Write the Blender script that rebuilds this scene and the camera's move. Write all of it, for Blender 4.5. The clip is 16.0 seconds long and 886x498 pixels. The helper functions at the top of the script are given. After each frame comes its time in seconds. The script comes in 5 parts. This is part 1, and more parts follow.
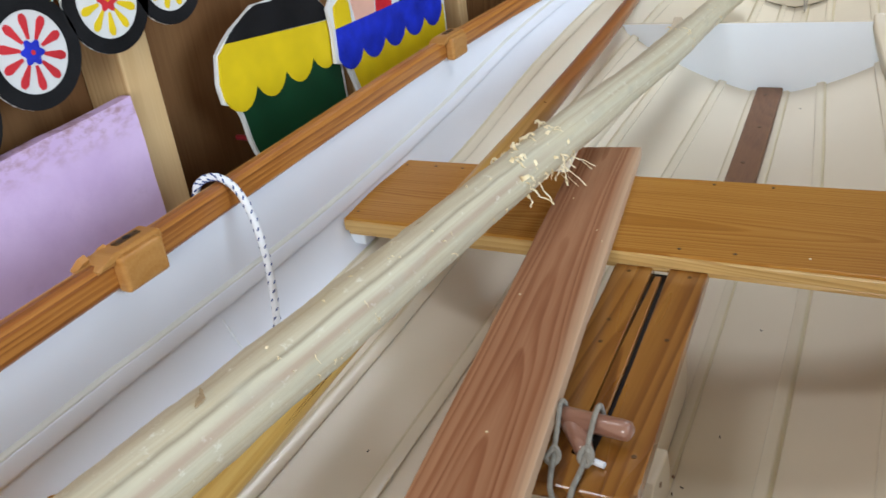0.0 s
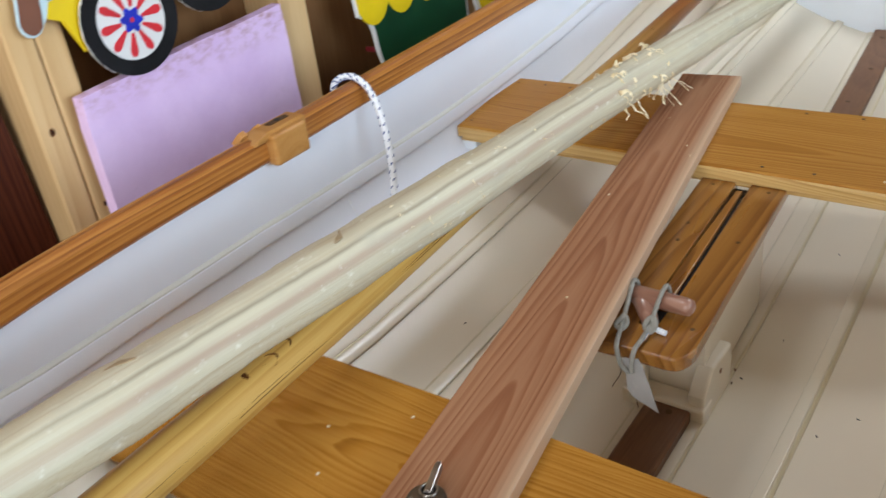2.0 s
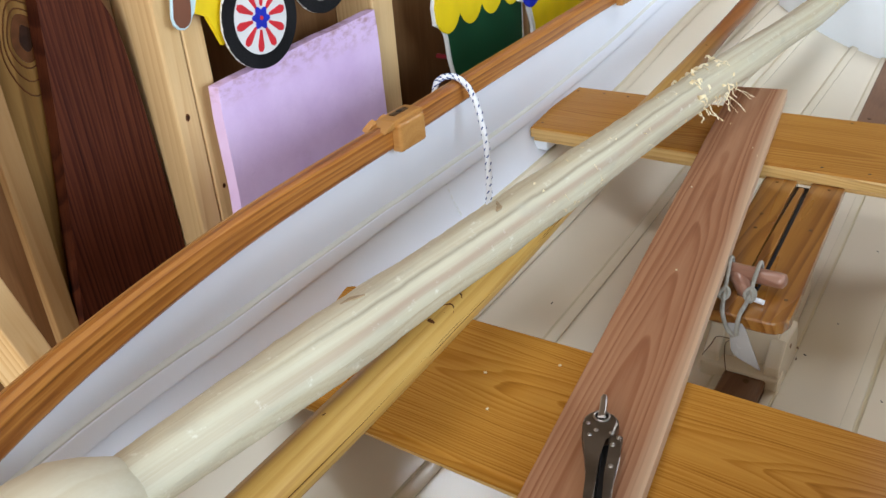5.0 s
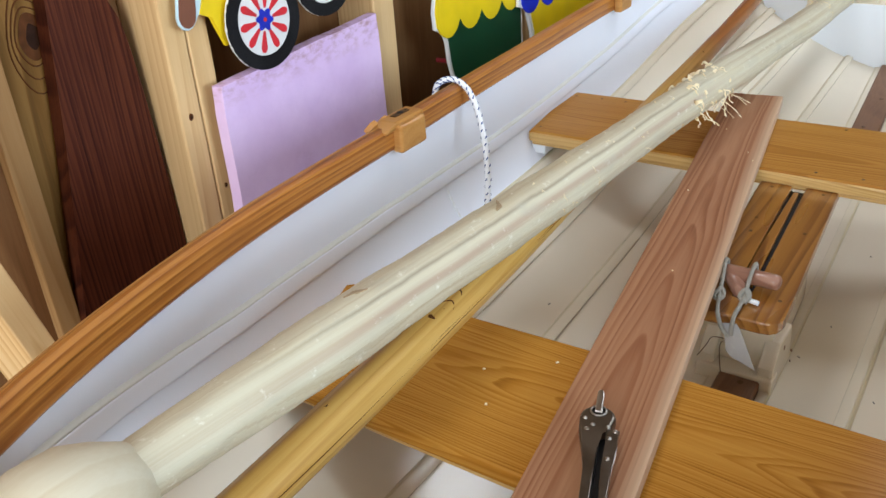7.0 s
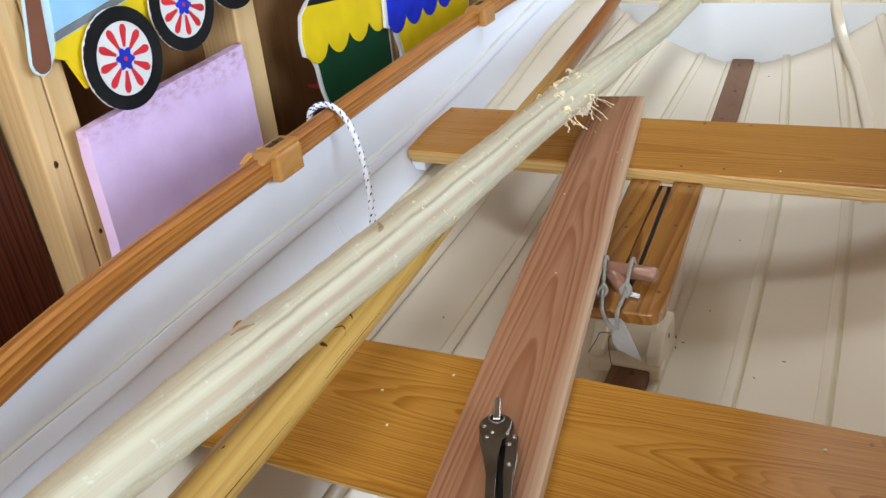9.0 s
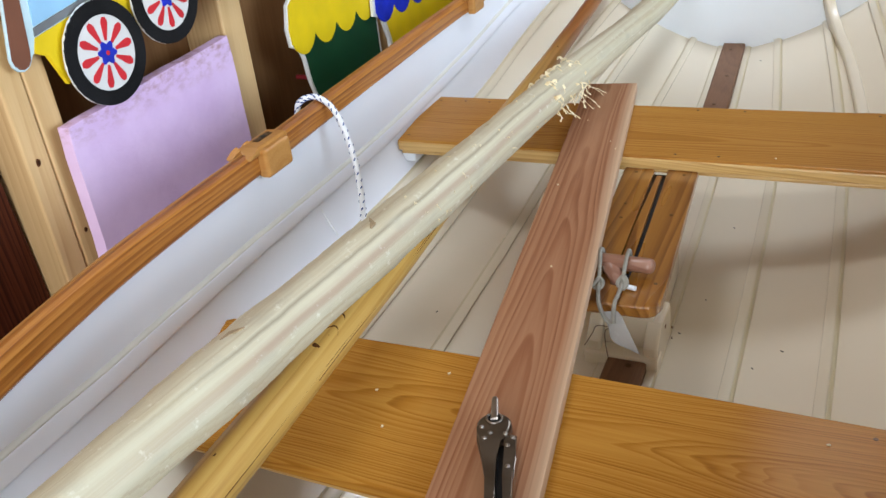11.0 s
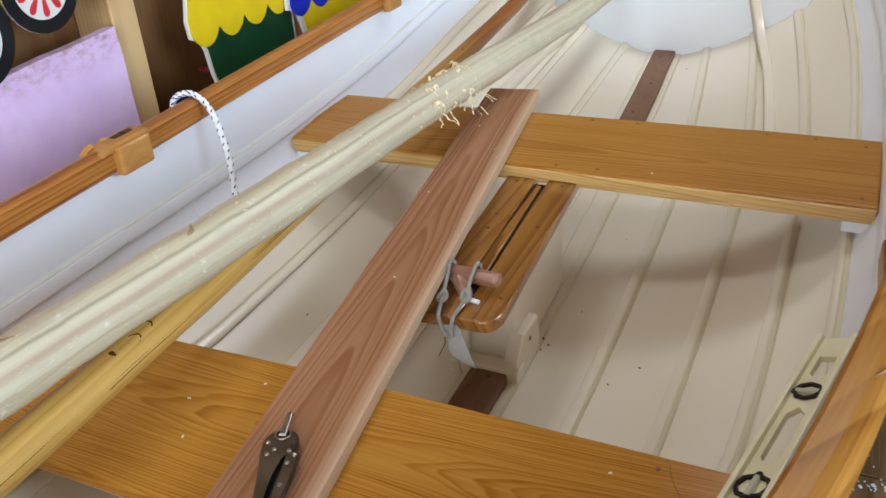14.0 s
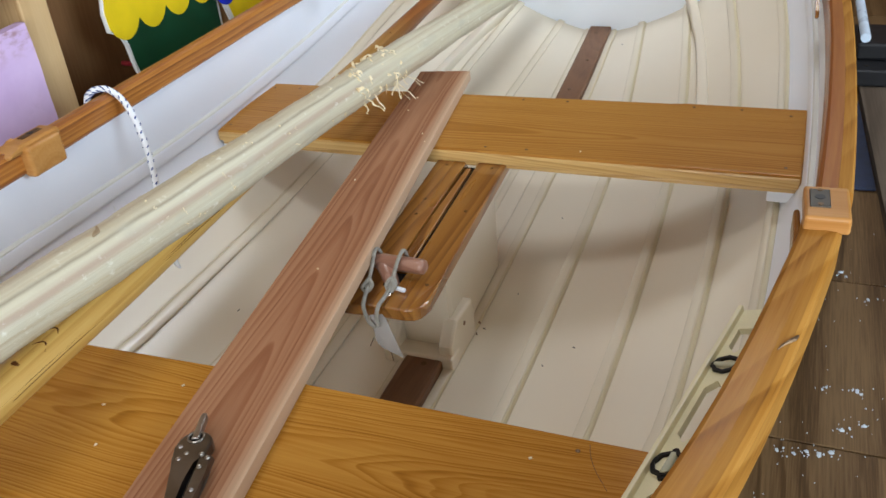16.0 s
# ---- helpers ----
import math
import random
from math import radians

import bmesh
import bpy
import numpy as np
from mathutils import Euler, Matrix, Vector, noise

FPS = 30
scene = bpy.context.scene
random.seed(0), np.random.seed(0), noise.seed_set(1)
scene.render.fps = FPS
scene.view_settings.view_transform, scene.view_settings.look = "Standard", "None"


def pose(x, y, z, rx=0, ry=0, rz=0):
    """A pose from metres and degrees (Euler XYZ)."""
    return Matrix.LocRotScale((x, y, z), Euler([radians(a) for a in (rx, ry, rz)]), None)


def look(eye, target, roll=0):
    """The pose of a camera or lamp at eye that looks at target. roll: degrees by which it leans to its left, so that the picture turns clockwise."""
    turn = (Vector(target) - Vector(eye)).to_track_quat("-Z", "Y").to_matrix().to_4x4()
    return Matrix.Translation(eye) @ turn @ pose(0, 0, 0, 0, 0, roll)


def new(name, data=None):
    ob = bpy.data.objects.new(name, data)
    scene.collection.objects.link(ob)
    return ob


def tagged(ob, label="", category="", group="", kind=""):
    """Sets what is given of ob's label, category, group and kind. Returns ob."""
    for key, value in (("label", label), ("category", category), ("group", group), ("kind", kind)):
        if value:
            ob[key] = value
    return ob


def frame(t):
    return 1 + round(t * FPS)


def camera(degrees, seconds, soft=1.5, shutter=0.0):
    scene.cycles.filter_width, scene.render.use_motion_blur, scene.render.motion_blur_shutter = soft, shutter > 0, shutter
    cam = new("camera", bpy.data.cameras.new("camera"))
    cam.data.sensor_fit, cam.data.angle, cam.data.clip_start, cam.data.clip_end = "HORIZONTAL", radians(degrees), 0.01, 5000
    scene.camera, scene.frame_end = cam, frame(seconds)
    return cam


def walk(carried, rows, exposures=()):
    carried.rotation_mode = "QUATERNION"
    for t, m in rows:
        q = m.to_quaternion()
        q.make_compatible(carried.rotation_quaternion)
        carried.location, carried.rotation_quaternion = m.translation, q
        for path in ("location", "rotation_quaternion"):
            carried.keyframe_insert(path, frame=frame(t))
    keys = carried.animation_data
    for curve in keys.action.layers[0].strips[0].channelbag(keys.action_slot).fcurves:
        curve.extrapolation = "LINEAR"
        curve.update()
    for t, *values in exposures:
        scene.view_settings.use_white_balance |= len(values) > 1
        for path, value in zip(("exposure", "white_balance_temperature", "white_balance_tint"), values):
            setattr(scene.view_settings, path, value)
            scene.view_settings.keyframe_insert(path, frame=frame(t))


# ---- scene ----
cam = camera(55.2, 16.0, shutter=0.5)
PATH = [
    (0, (0.292, -1.115, 0.982), (-0.629, 0.424, 0.097), -7.7),
    (0.5, (0.284, -1.114, 0.981), (-0.688, 0.403, 0.113), -8.2),
    (1, (0.314, -1.161, 0.984), (-0.663, 0.328, 0.072), -6.5),
    (1.5, (0.361, -1.217, 0.994), (-0.627, 0.25, 0.062), -6.1),
    (2, (0.392, -1.269, 0.999), (-0.715, 0.077, 0.017), -7.4),
    (2.5, (0.395, -1.32, 1.006), (-0.759, 0.013, 0.062), -4.0),
    (3, (0.35, -1.37, 1.009), (-0.735, 0.013, 0.056), -3.5),
    (3.5, (0.299, -1.423, 1.001), (-0.727, -0.023, 0.007), -3.3),
    (4, (0.287, -1.458, 1.004), (-0.701, -0.035, 0.005), -4.0),
    (4.5, (0.293, -1.501, 1.029), (-0.756, -0.095, 0.07), -5.1),
    (7, (0.304, -1.542, 1.027), (-0.745, -0.116, 0.096), -4.1),
    (7.5, (0.311, -1.537, 1.028), (-0.675, -0.063, 0.102), -5.4),
    (8, (0.318, -1.538, 1.031), (-0.584, -0.012, 0.104), -6.1),
    (8.5, (0.323, -1.54, 1.031), (-0.53, 0.016, 0.108), -6.4),
    (9, (0.319, -1.54, 1.033), (-0.525, 0.026, 0.12), -6.1),
    (11.5, (0.304, -1.511, 1.033), (-0.504, 0.053, 0.084), -6.8),
    (12, (0.31, -1.505, 1.033), (-0.449, 0.079, 0.077), -6.0),
    (12.5, (0.323, -1.497, 1.033), (-0.358, 0.118, 0.07), -4.8),
    (13, (0.351, -1.48, 1.029), (-0.311, 0.14, 0.062), -3.8),
    (13.5, (0.427, -1.436, 1.034), (-0.341, 0.14, 0.071), -2.0),
    (14, (0.489, -1.408, 1.038), (-0.302, 0.152, 0.069), -4.2),
    (14.5, (0.514, -1.408, 1.038), (-0.266, 0.165, 0.079), -3.9),
    (15, (0.531, -1.405, 1.036), (-0.227, 0.18, 0.081), -4.1),
    (15.5, (0.542, -1.392, 1.035), (-0.195, 0.189, 0.058), -5.0),
    (16, (0.534, -1.368, 1.029), (-0.172, 0.208, 0.02), -5.5),
]
walk(cam, [(t, look(eye, target, roll)) for t, eye, target, roll in PATH], [(0.0, -0.07), (1.5, -0.05), (2.5, 0.04), (4.5, 0.06), (7.0, 0.08), (9.0, 0.13), (12.0, 0.07), (14.0, 0.04), (16.0, 0.02)])

# ---- world and light ----
world = bpy.data.worlds.new("daylight")
scene.world = world
world.use_nodes = True
wn = world.node_tree
sky = wn.nodes.new("ShaderNodeTexSky")
sky.sky_type, sky.sun_disc = "NISHITA", False
sky.sun_elevation, sky.sun_rotation = radians(48), radians(160)
wn.links.new(sky.outputs[0], wn.nodes["Background"].inputs[0])
wn.nodes["Background"].inputs[1].default_value = 0.12


def area(name, m, w, h, power, colour):
    lamp = bpy.data.lights.new(name, "AREA")
    lamp.shape, lamp.size, lamp.size_y, lamp.energy, lamp.color = "RECTANGLE", w, h, power, colour
    ob = new(name, lamp)
    ob.matrix_world = m
    return ob


# daylight in the two doorways and the two roof lights
area("door_daylight", look((0.75, -3.95, 1.2), (0.2, 0.0, 0.5)), 2.2, 2.0, 142, (0.93, 0.97, 1.0))
area("side_daylight", look((3.15, -0.6, 1.3), (0.0, 0.3, 0.4)), 2.2, 1.7, 121, (0.68, 0.84, 1.0))
area("roof_daylight", pose(0.45, 1.9, 2.58), 0.6, 1.1, 34, (0.86, 0.92, 1.0))
area("fore_roof_daylight", pose(-0.6, -0.62, 2.58), 0.55, 0.35, 10, (0.92, 0.95, 1.0))
scene.view_settings.exposure = 0.0


# ---- node materials ----
def material(name):
    m = bpy.data.materials.new(name)
    m.use_nodes = True
    return m, m.node_tree, m.node_tree.nodes["Principled BSDF"]


def node(nt, kind, links=(), **values):
    n = nt.nodes.new(kind)
    for key, value in values.items():
        give(n, key, value)
    for slot, source in links:
        if isinstance(source, (int, float, tuple)):
            n.inputs[slot].default_value = source
        else:
            nt.links.new(source, n.inputs[slot])
    return n


def give(n, key, value):
    if key == "operation":
        n.operation = value
    elif key == "blend_type":
        n.blend_type = value
    elif key == "data_type":
        n.data_type = value
    elif key == "feature":
        n.feature = value
    elif key == "distance":
        n.distance = value


def calc(nt, op, a, b=0.0, c=0.0):
    return node(nt, "ShaderNodeMath", [(0, a), (1, b), (2, c)], operation=op).outputs[0]


def noise_at(nt, coords, scale, detail=3.0, rough=0.55, stretch=(1, 1, 1)):
    mp = node(nt, "ShaderNodeMapping", [("Vector", coords), ("Scale", stretch)])
    return node(nt, "ShaderNodeTexNoise", [("Vector", mp.outputs[0]), ("Scale", scale), ("Detail", detail), ("Roughness", rough)]).outputs[0]


def ramp(nt, fac, stops):
    r = node(nt, "ShaderNodeValToRGB", [(0, fac)])
    while len(r.color_ramp.elements) < len(stops):
        r.color_ramp.elements.new(0.5)
    for e, (at, colour) in zip(r.color_ramp.elements, stops):
        e.position, e.color = at, (*colour, 1)
    return r.outputs[0]


def mix(nt, fac, a, b, blend="MIX"):
    n = nt.nodes.new("ShaderNodeMixRGB")
    n.blend_type = blend
    for slot, source in ((0, fac), (1, a), (2, b)):
        if isinstance(source, (int, float)):
            n.inputs[slot].default_value = source
        elif isinstance(source, tuple):
            n.inputs[slot].default_value = (*source, 1)
        else:
            nt.links.new(source, n.inputs[slot])
    return n.outputs[0]


def bump(nt, bsdf, height, strength, dist=0.001):
    b = node(nt, "ShaderNodeBump", [("Strength", strength), ("Distance", dist), ("Height", height)])
    nt.links.new(b.outputs[0], bsdf.inputs["Normal"])


def wood(name, dark, mid, light, ring=60.0, depth=0.05, slope=0.03, centre=0.0, gloss=0.4, coat=0.0, stain=None, grain=0.35, along="Y", relief=0.15, wander=0.03, sap=None, fade=None, unrolled=False, shine=0.5, figure=0.75, skew=0.0, coat_rough=0.15, calm=None):
    """Sawn wood whose grain runs along one axis of the object: growth rings cut by the face, fine fibres, broad shade."""
    m, nt, bsdf = material(name)
    co = node(nt, "ShaderNodeTexCoord").outputs["UV" if unrolled else "Object"]
    turn = {"Y": (0, 0, 0), "X": (0, 0, radians(90)), "Z": (radians(90), 0, 0)}[along]
    co = node(nt, "ShaderNodeMapping", [("Vector", co), ("Rotation", turn)]).outputs[0]
    place = node(nt, "ShaderNodeSeparateXYZ", [(0, co)]).outputs
    shift = node(nt, "ShaderNodeObjectInfo").outputs["Random"]
    co = node(nt, "ShaderNodeVectorMath", [(0, co), (1, node(nt, "ShaderNodeCombineXYZ", [(1, calc(nt, "MULTIPLY", shift, 7.0))]).outputs[0])], operation="ADD").outputs[0]
    xyz = node(nt, "ShaderNodeSeparateXYZ", [(0, co)]).outputs
    warp = noise_at(nt, co, 1.0, 2.0, 0.5, (6, 1.3, 6))
    warp2 = noise_at(nt, co, 1.0, 2.0, 0.5, (14, 2.2, 14))
    sway = wander
    if calm:
        # the flowing figure straightens out along the board
        sway = calc(nt, "MULTIPLY", ramp(nt, calc(nt, "DIVIDE", calc(nt, "SUBTRACT", place[1], calm[0]), calm[1] - calm[0]), [(0.0, (1, 1, 1)), (1.0, (0.12, 0.12, 0.12))]), wander)
    u = calc(nt, "ADD", calc(nt, "SUBTRACT", calc(nt, "MULTIPLY_ADD", xyz[1], skew, xyz[0]), centre), calc(nt, "MULTIPLY", calc(nt, "SUBTRACT", warp, 0.5), sway))
    swell = calc(nt, "SINE", calc(nt, "MULTIPLY", xyz[1], 2.3))
    w = calc(nt, "ADD", calc(nt, "ADD", xyz[2], depth), calc(nt, "MULTIPLY", swell, slope))
    w = calc(nt, "ADD", w, calc(nt, "MULTIPLY", calc(nt, "SUBTRACT", warp2, 0.5), wander * 0.6))
    r = calc(nt, "SQRT", calc(nt, "ADD", calc(nt, "MULTIPLY", u, u), calc(nt, "MULTIPLY", w, w)))
    years = calc(nt, "MULTIPLY", r, ring)
    uneven = node(nt, "ShaderNodeTexNoise", [("Vector", node(nt, "ShaderNodeCombineXYZ", [(0, calc(nt, "MULTIPLY", years, 0.45)), (1, calc(nt, "MULTIPLY", xyz[1], 0.6))]).outputs[0]), ("Scale", 1.0), ("Detail", 1.0)]).outputs[0]
    years = calc(nt, "ADD", years, calc(nt, "MULTIPLY", uneven, 2.2))
    strength = node(nt, "ShaderNodeTexNoise", [("Vector", node(nt, "ShaderNodeCombineXYZ", [(0, calc(nt, "MULTIPLY", calc(nt, "FLOOR", years), 1.73)), (1, calc(nt, "MULTIPLY", xyz[1], 1.4))]).outputs[0]), ("Scale", 1.0), ("Detail", 2.0)]).outputs[0]
    saw = calc(nt, "FRACT", years)
    late = calc(nt, "POWER", saw, 2.0)
    soften = calc(nt, "MULTIPLY", late, calc(nt, "SUBTRACT", 1.0, calc(nt, "POWER", saw, 14.0)))
    soften = calc(nt, "MULTIPLY", soften, calc(nt, "MULTIPLY_ADD", strength, 2.2, -0.25))
    fibre = noise_at(nt, co, 1.0, 4.0, 0.65, (260, 7, 260))
    broad = noise_at(nt, co, 1.0, 2.0, 0.5, (9, 1.1, 9))
    f = calc(nt, "ADD", calc(nt, "MULTIPLY", soften, figure), calc(nt, "MULTIPLY", calc(nt, "SUBTRACT", fibre, 0.5), grain * 1.6))
    f = calc(nt, "ADD", f, calc(nt, "MULTIPLY", calc(nt, "SUBTRACT", broad, 0.35), 0.55))
    col = ramp(nt, f, [(0.0, light), (0.4, mid), (0.95, dark)])
    if stain:
        blot = ramp(nt, noise_at(nt, co, 1.0, 4.0, 0.6, (38, 3.0, 38)), [(0.58, (0, 0, 0)), (0.74, (0.8, 0.8, 0.8))])
        col = mix(nt, blot, col, stain)
    if sap:
        at, colour = sap
        edge = calc(nt, "ADD", xyz[0], calc(nt, "MULTIPLY", calc(nt, "SUBTRACT", warp, 0.5), 0.02))
        col = mix(nt, ramp(nt, calc(nt, "MULTIPLY", calc(nt, "SUBTRACT", edge, at - 0.01), 50.0), [(0.0, (0, 0, 0)), (1.0, (0.85, 0.85, 0.85))]), col, colour)
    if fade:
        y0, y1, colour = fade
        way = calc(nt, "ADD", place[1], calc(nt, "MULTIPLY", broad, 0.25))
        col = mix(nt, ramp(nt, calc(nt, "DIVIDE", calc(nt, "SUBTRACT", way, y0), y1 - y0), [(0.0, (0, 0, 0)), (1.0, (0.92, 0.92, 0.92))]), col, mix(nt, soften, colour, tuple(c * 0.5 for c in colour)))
    nt.links.new(col, bsdf.inputs["Base Color"])
    rough = calc(nt, "ADD", gloss, calc(nt, "MULTIPLY", calc(nt, "SUBTRACT", broad, 0.5), 0.2))
    nt.links.new(rough, bsdf.inputs["Roughness"])
    bsdf.inputs["Specular IOR Level"].default_value = shine
    bsdf.inputs["Coat Weight"].default_value = coat
    bsdf.inputs["Coat Roughness"].default_value = coat_rough
    bump(nt, bsdf, calc(nt, "ADD", fibre, calc(nt, "MULTIPLY", soften, 0.4)), relief)
    return m


def paint(name, colour, rough=0.4, dirt=None, dirt_amount=0.5, vary=0.08, relief=0.1, scale=6.0, stretch=(1, 1, 1), coat=0.0, gloss_vary=0.16, shine=0.5):
    """Brushed or sprayed paint with slight mottling, dirt patches and a soft orange-peel relief."""
    m, nt, bsdf = material(name)
    co = node(nt, "ShaderNodeTexCoord").outputs["Object"]
    big = noise_at(nt, co, scale, 4.0, 0.55, stretch)
    fine = noise_at(nt, co, scale * 30, 3.0, 0.6, stretch)
    dark = tuple(c * (1 - vary) for c in colour)
    light = tuple(min(1, c * (1 + vary * 0.5)) for c in colour)
    col = ramp(nt, big, [(0.3, dark), (0.7, light)])
    if dirt:
        spots = calc(nt, "ADD", calc(nt, "MULTIPLY", noise_at(nt, co, scale * 0.7, 3.0, 0.5, stretch), 0.75), calc(nt, "MULTIPLY", fine, 0.25))
        mask = ramp(nt, spots, [(0.40, (0, 0, 0)), (0.85, (dirt_amount,) * 3)])
        col = mix(nt, mask, col, dirt)
    nt.links.new(col, bsdf.inputs["Base Color"])
    nt.links.new(calc(nt, "ADD", rough - gloss_vary / 2, calc(nt, "MULTIPLY", big, gloss_vary)), bsdf.inputs["Roughness"])
    bsdf.inputs["Coat Weight"].default_value = coat
    bsdf.inputs["Specular IOR Level"].default_value = shine
    bump(nt, bsdf, calc(nt, "ADD", fine, calc(nt, "MULTIPLY", big, 1.2)), relief, 0.0006)
    return m


def metal(name, colour, rough):
    m, nt, bsdf = material(name)
    co = node(nt, "ShaderNodeTexCoord").outputs["Object"]
    n = noise_at(nt, co, 35.0, 3.0, 0.5)
    nt.links.new(ramp(nt, n, [(0.35, tuple(c * 0.75 for c in colour)), (0.65, colour)]), bsdf.inputs["Base Color"])
    nt.links.new(calc(nt, "ADD", rough - 0.1, calc(nt, "MULTIPLY", n, 0.2)), bsdf.inputs["Roughness"])
    bsdf.inputs["Metallic"].default_value = 1.0
    bump(nt, bsdf, n, 0.1)
    return m


def stripped_wood():
    """Green wood just barked: pale sapwood with long tan fibres, scraps of yellow inner bark and torn, chattered relief."""
    m, nt, bsdf = material("pale_stripped_sapwood")
    co = node(nt, "ShaderNodeTexCoord").outputs["UV"]
    streak = noise_at(nt, co, 1.0, 4.0, 0.6, (85, 0.8, 85))
    thread = noise_at(nt, co, 1.0, 5.0, 0.65, (230, 2.5, 230))
    lines = noise_at(nt, co, 1.0, 2.0, 0.4, (120, 0.45, 120))
    patch = noise_at(nt, co, 1.0, 4.0, 0.65, (26, 4, 26))
    scrape = noise_at(nt, co, 1.0, 4.0, 0.7, (55, 38, 55))
    col = ramp(nt, streak, [(0.34, (0.62, 0.585, 0.44)), (0.50, (0.58, 0.53, 0.385)), (0.62, (0.52, 0.45, 0.31)), (0.78, (0.42, 0.335, 0.215))])
    col = mix(nt, ramp(nt, thread, [(0.52, (0, 0, 0)), (0.78, (0.35, 0.35, 0.35))]), col, (0.45, 0.34, 0.19))
    col = mix(nt, ramp(nt, lines, [(0.58, (0, 0, 0)), (0.63, (0.32, 0.32, 0.32)), (0.70, (0.1, 0.1, 0.1))]), col, (0.42, 0.31, 0.18))
    col = mix(nt, ramp(nt, patch, [(0.54, (0, 0, 0)), (0.75, (0.4, 0.4, 0.4))]), col, (0.56, 0.47, 0.26))
    # one long pinkish heart streak down the lower side
    xy = node(nt, "ShaderNodeSeparateXYZ", [(0, co)]).outputs
    off = calc(nt, "ABSOLUTE", calc(nt, "SUBTRACT", xy[0], calc(nt, "MULTIPLY_ADD", noise_at(nt, co, 1.0, 2.0, 0.5, (2, 2.4, 2)), 0.022, 0.006)))
    band = ramp(nt, calc(nt, "MULTIPLY_ADD", thread, 0.004, off), [(0.0030, (0.75, 0.75, 0.75)), (0.0095, (0, 0, 0))])
    reach = ramp(nt, calc(nt, "DIVIDE", xy[1], 2.0), [(0.05, (0, 0, 0)), (0.16, (1, 1, 1)), (0.58, (1, 1, 1)), (0.72, (0, 0, 0))])
    col = mix(nt, calc(nt, "MULTIPLY", band, reach), col, (0.40, 0.27, 0.195))
    col = mix(nt, ramp(nt, scrape, [(0.60, (0, 0, 0)), (0.72, (0.7, 0.7, 0.7))]), col, (0.81, 0.80, 0.71))
    split = calc(nt, "ABSOLUTE", calc(nt, "SUBTRACT", xy[0], calc(nt, "MULTIPLY_ADD", noise_at(nt, co, 1.0, 3.0, 0.6, (3, 6, 3)), 0.010, 0.030)))
    col = mix(nt, calc(nt, "MULTIPLY", ramp(nt, split, [(0.0004, (0.7, 0.7, 0.7)), (0.0011, (0, 0, 0))]), reach), col, (0.20, 0.15, 0.09))
    blotch = noise_at(nt, co, 1.0, 3.0, 0.6, (30, 9, 30))
    col = mix(nt, ramp(nt, blotch, [(0.54, (0, 0, 0)), (0.70, (0.55, 0.55, 0.55))]), col, (0.47, 0.44, 0.34))
    nt.links.new(col, bsdf.inputs["Base Color"])
    nt.links.new(calc(nt, "MULTIPLY_ADD", patch, 0.3, 0.35), bsdf.inputs["Roughness"])
    bump(nt, bsdf, calc(nt, "ADD", calc(nt, "MULTIPLY", scrape, 0.7), calc(nt, "ADD", calc(nt, "MULTIPLY", streak, 0.8), thread)), 0.6, 0.0014)
    return m


def foam():
    """Lilac foam with scuffs, dents and brown grime along its top edge."""
    m, nt, bsdf = material("lilac_foam_board")
    co = node(nt, "ShaderNodeTexCoord").outputs["Object"]
    up = node(nt, "ShaderNodeSeparateXYZ", [(0, co)]).outputs[1]
    broad = noise_at(nt, co, 7.0, 4.0, 0.6)
    blot = noise_at(nt, co, 38.0, 4.0, 0.65, (1, 1.8, 1))
    col = ramp(nt, broad, [(0.3, (0.60, 0.41, 0.66)), (0.7, (0.72, 0.53, 0.77))])
    grime = calc(nt, "MULTIPLY", ramp(nt, calc(nt, "MULTIPLY", calc(nt, "SUBTRACT", up, 0.575), 12.0), [(0.0, (0, 0, 0)), (0.8, (0.9, 0.9, 0.9))]), ramp(nt, blot, [(0.45, (0, 0, 0)), (0.66, (0.9, 0.9, 0.9))]))
    col = mix(nt, grime, col, (0.34, 0.17, 0.15))
    scuff = ramp(nt, noise_at(nt, co, 16.0, 5.0, 0.7), [(0.60, (0, 0, 0)), (0.78, (0.45, 0.45, 0.45))])
    col = mix(nt, scuff, col, (0.50, 0.33, 0.50))
    nt.links.new(col, bsdf.inputs["Base Color"])
    bsdf.inputs["Roughness"].default_value = 0.75
    bump(nt, bsdf, calc(nt, "ADD", broad, calc(nt, "MULTIPLY", blot, 0.5)), 0.5, 0.004)
    return m


BEAD = paint("cream_bead_paint", (0.80, 0.735, 0.59), 0.24, None, 0, 0.04, 0.2, 7.0, stretch=(1, 0.35, 1), gloss_vary=0.08)
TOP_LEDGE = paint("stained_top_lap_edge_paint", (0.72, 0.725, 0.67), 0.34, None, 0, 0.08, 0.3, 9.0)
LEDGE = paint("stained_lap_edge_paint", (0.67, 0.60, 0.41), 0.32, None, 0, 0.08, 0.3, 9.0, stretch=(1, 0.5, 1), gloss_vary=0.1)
HULL = paint("cream_hull_paint", (0.825, 0.757, 0.618), 0.25, None, 0, 0.03, 0.2, 2.2, gloss_vary=0.08)
WHITE = paint("white_gloss_paint", (0.83, 0.89, 0.96), 0.3, None, 0, 0.015, 0.1, 4.0, gloss_vary=0.03)
TOPSIDE = paint("grey_white_topside_paint", (0.79, 0.815, 0.885), 0.36, None, 0, 0.02, 0.2, 4.0, gloss_vary=0.04)
INWALE = wood("dark_streaked_inwale", (0.08, 0.020, 0.003), (0.31, 0.098, 0.014), (0.48, 0.195, 0.037), ring=90, depth=0.02, slope=0.012, gloss=0.42, coat=0.25, grain=0.75, wander=0.02, unrolled=True)
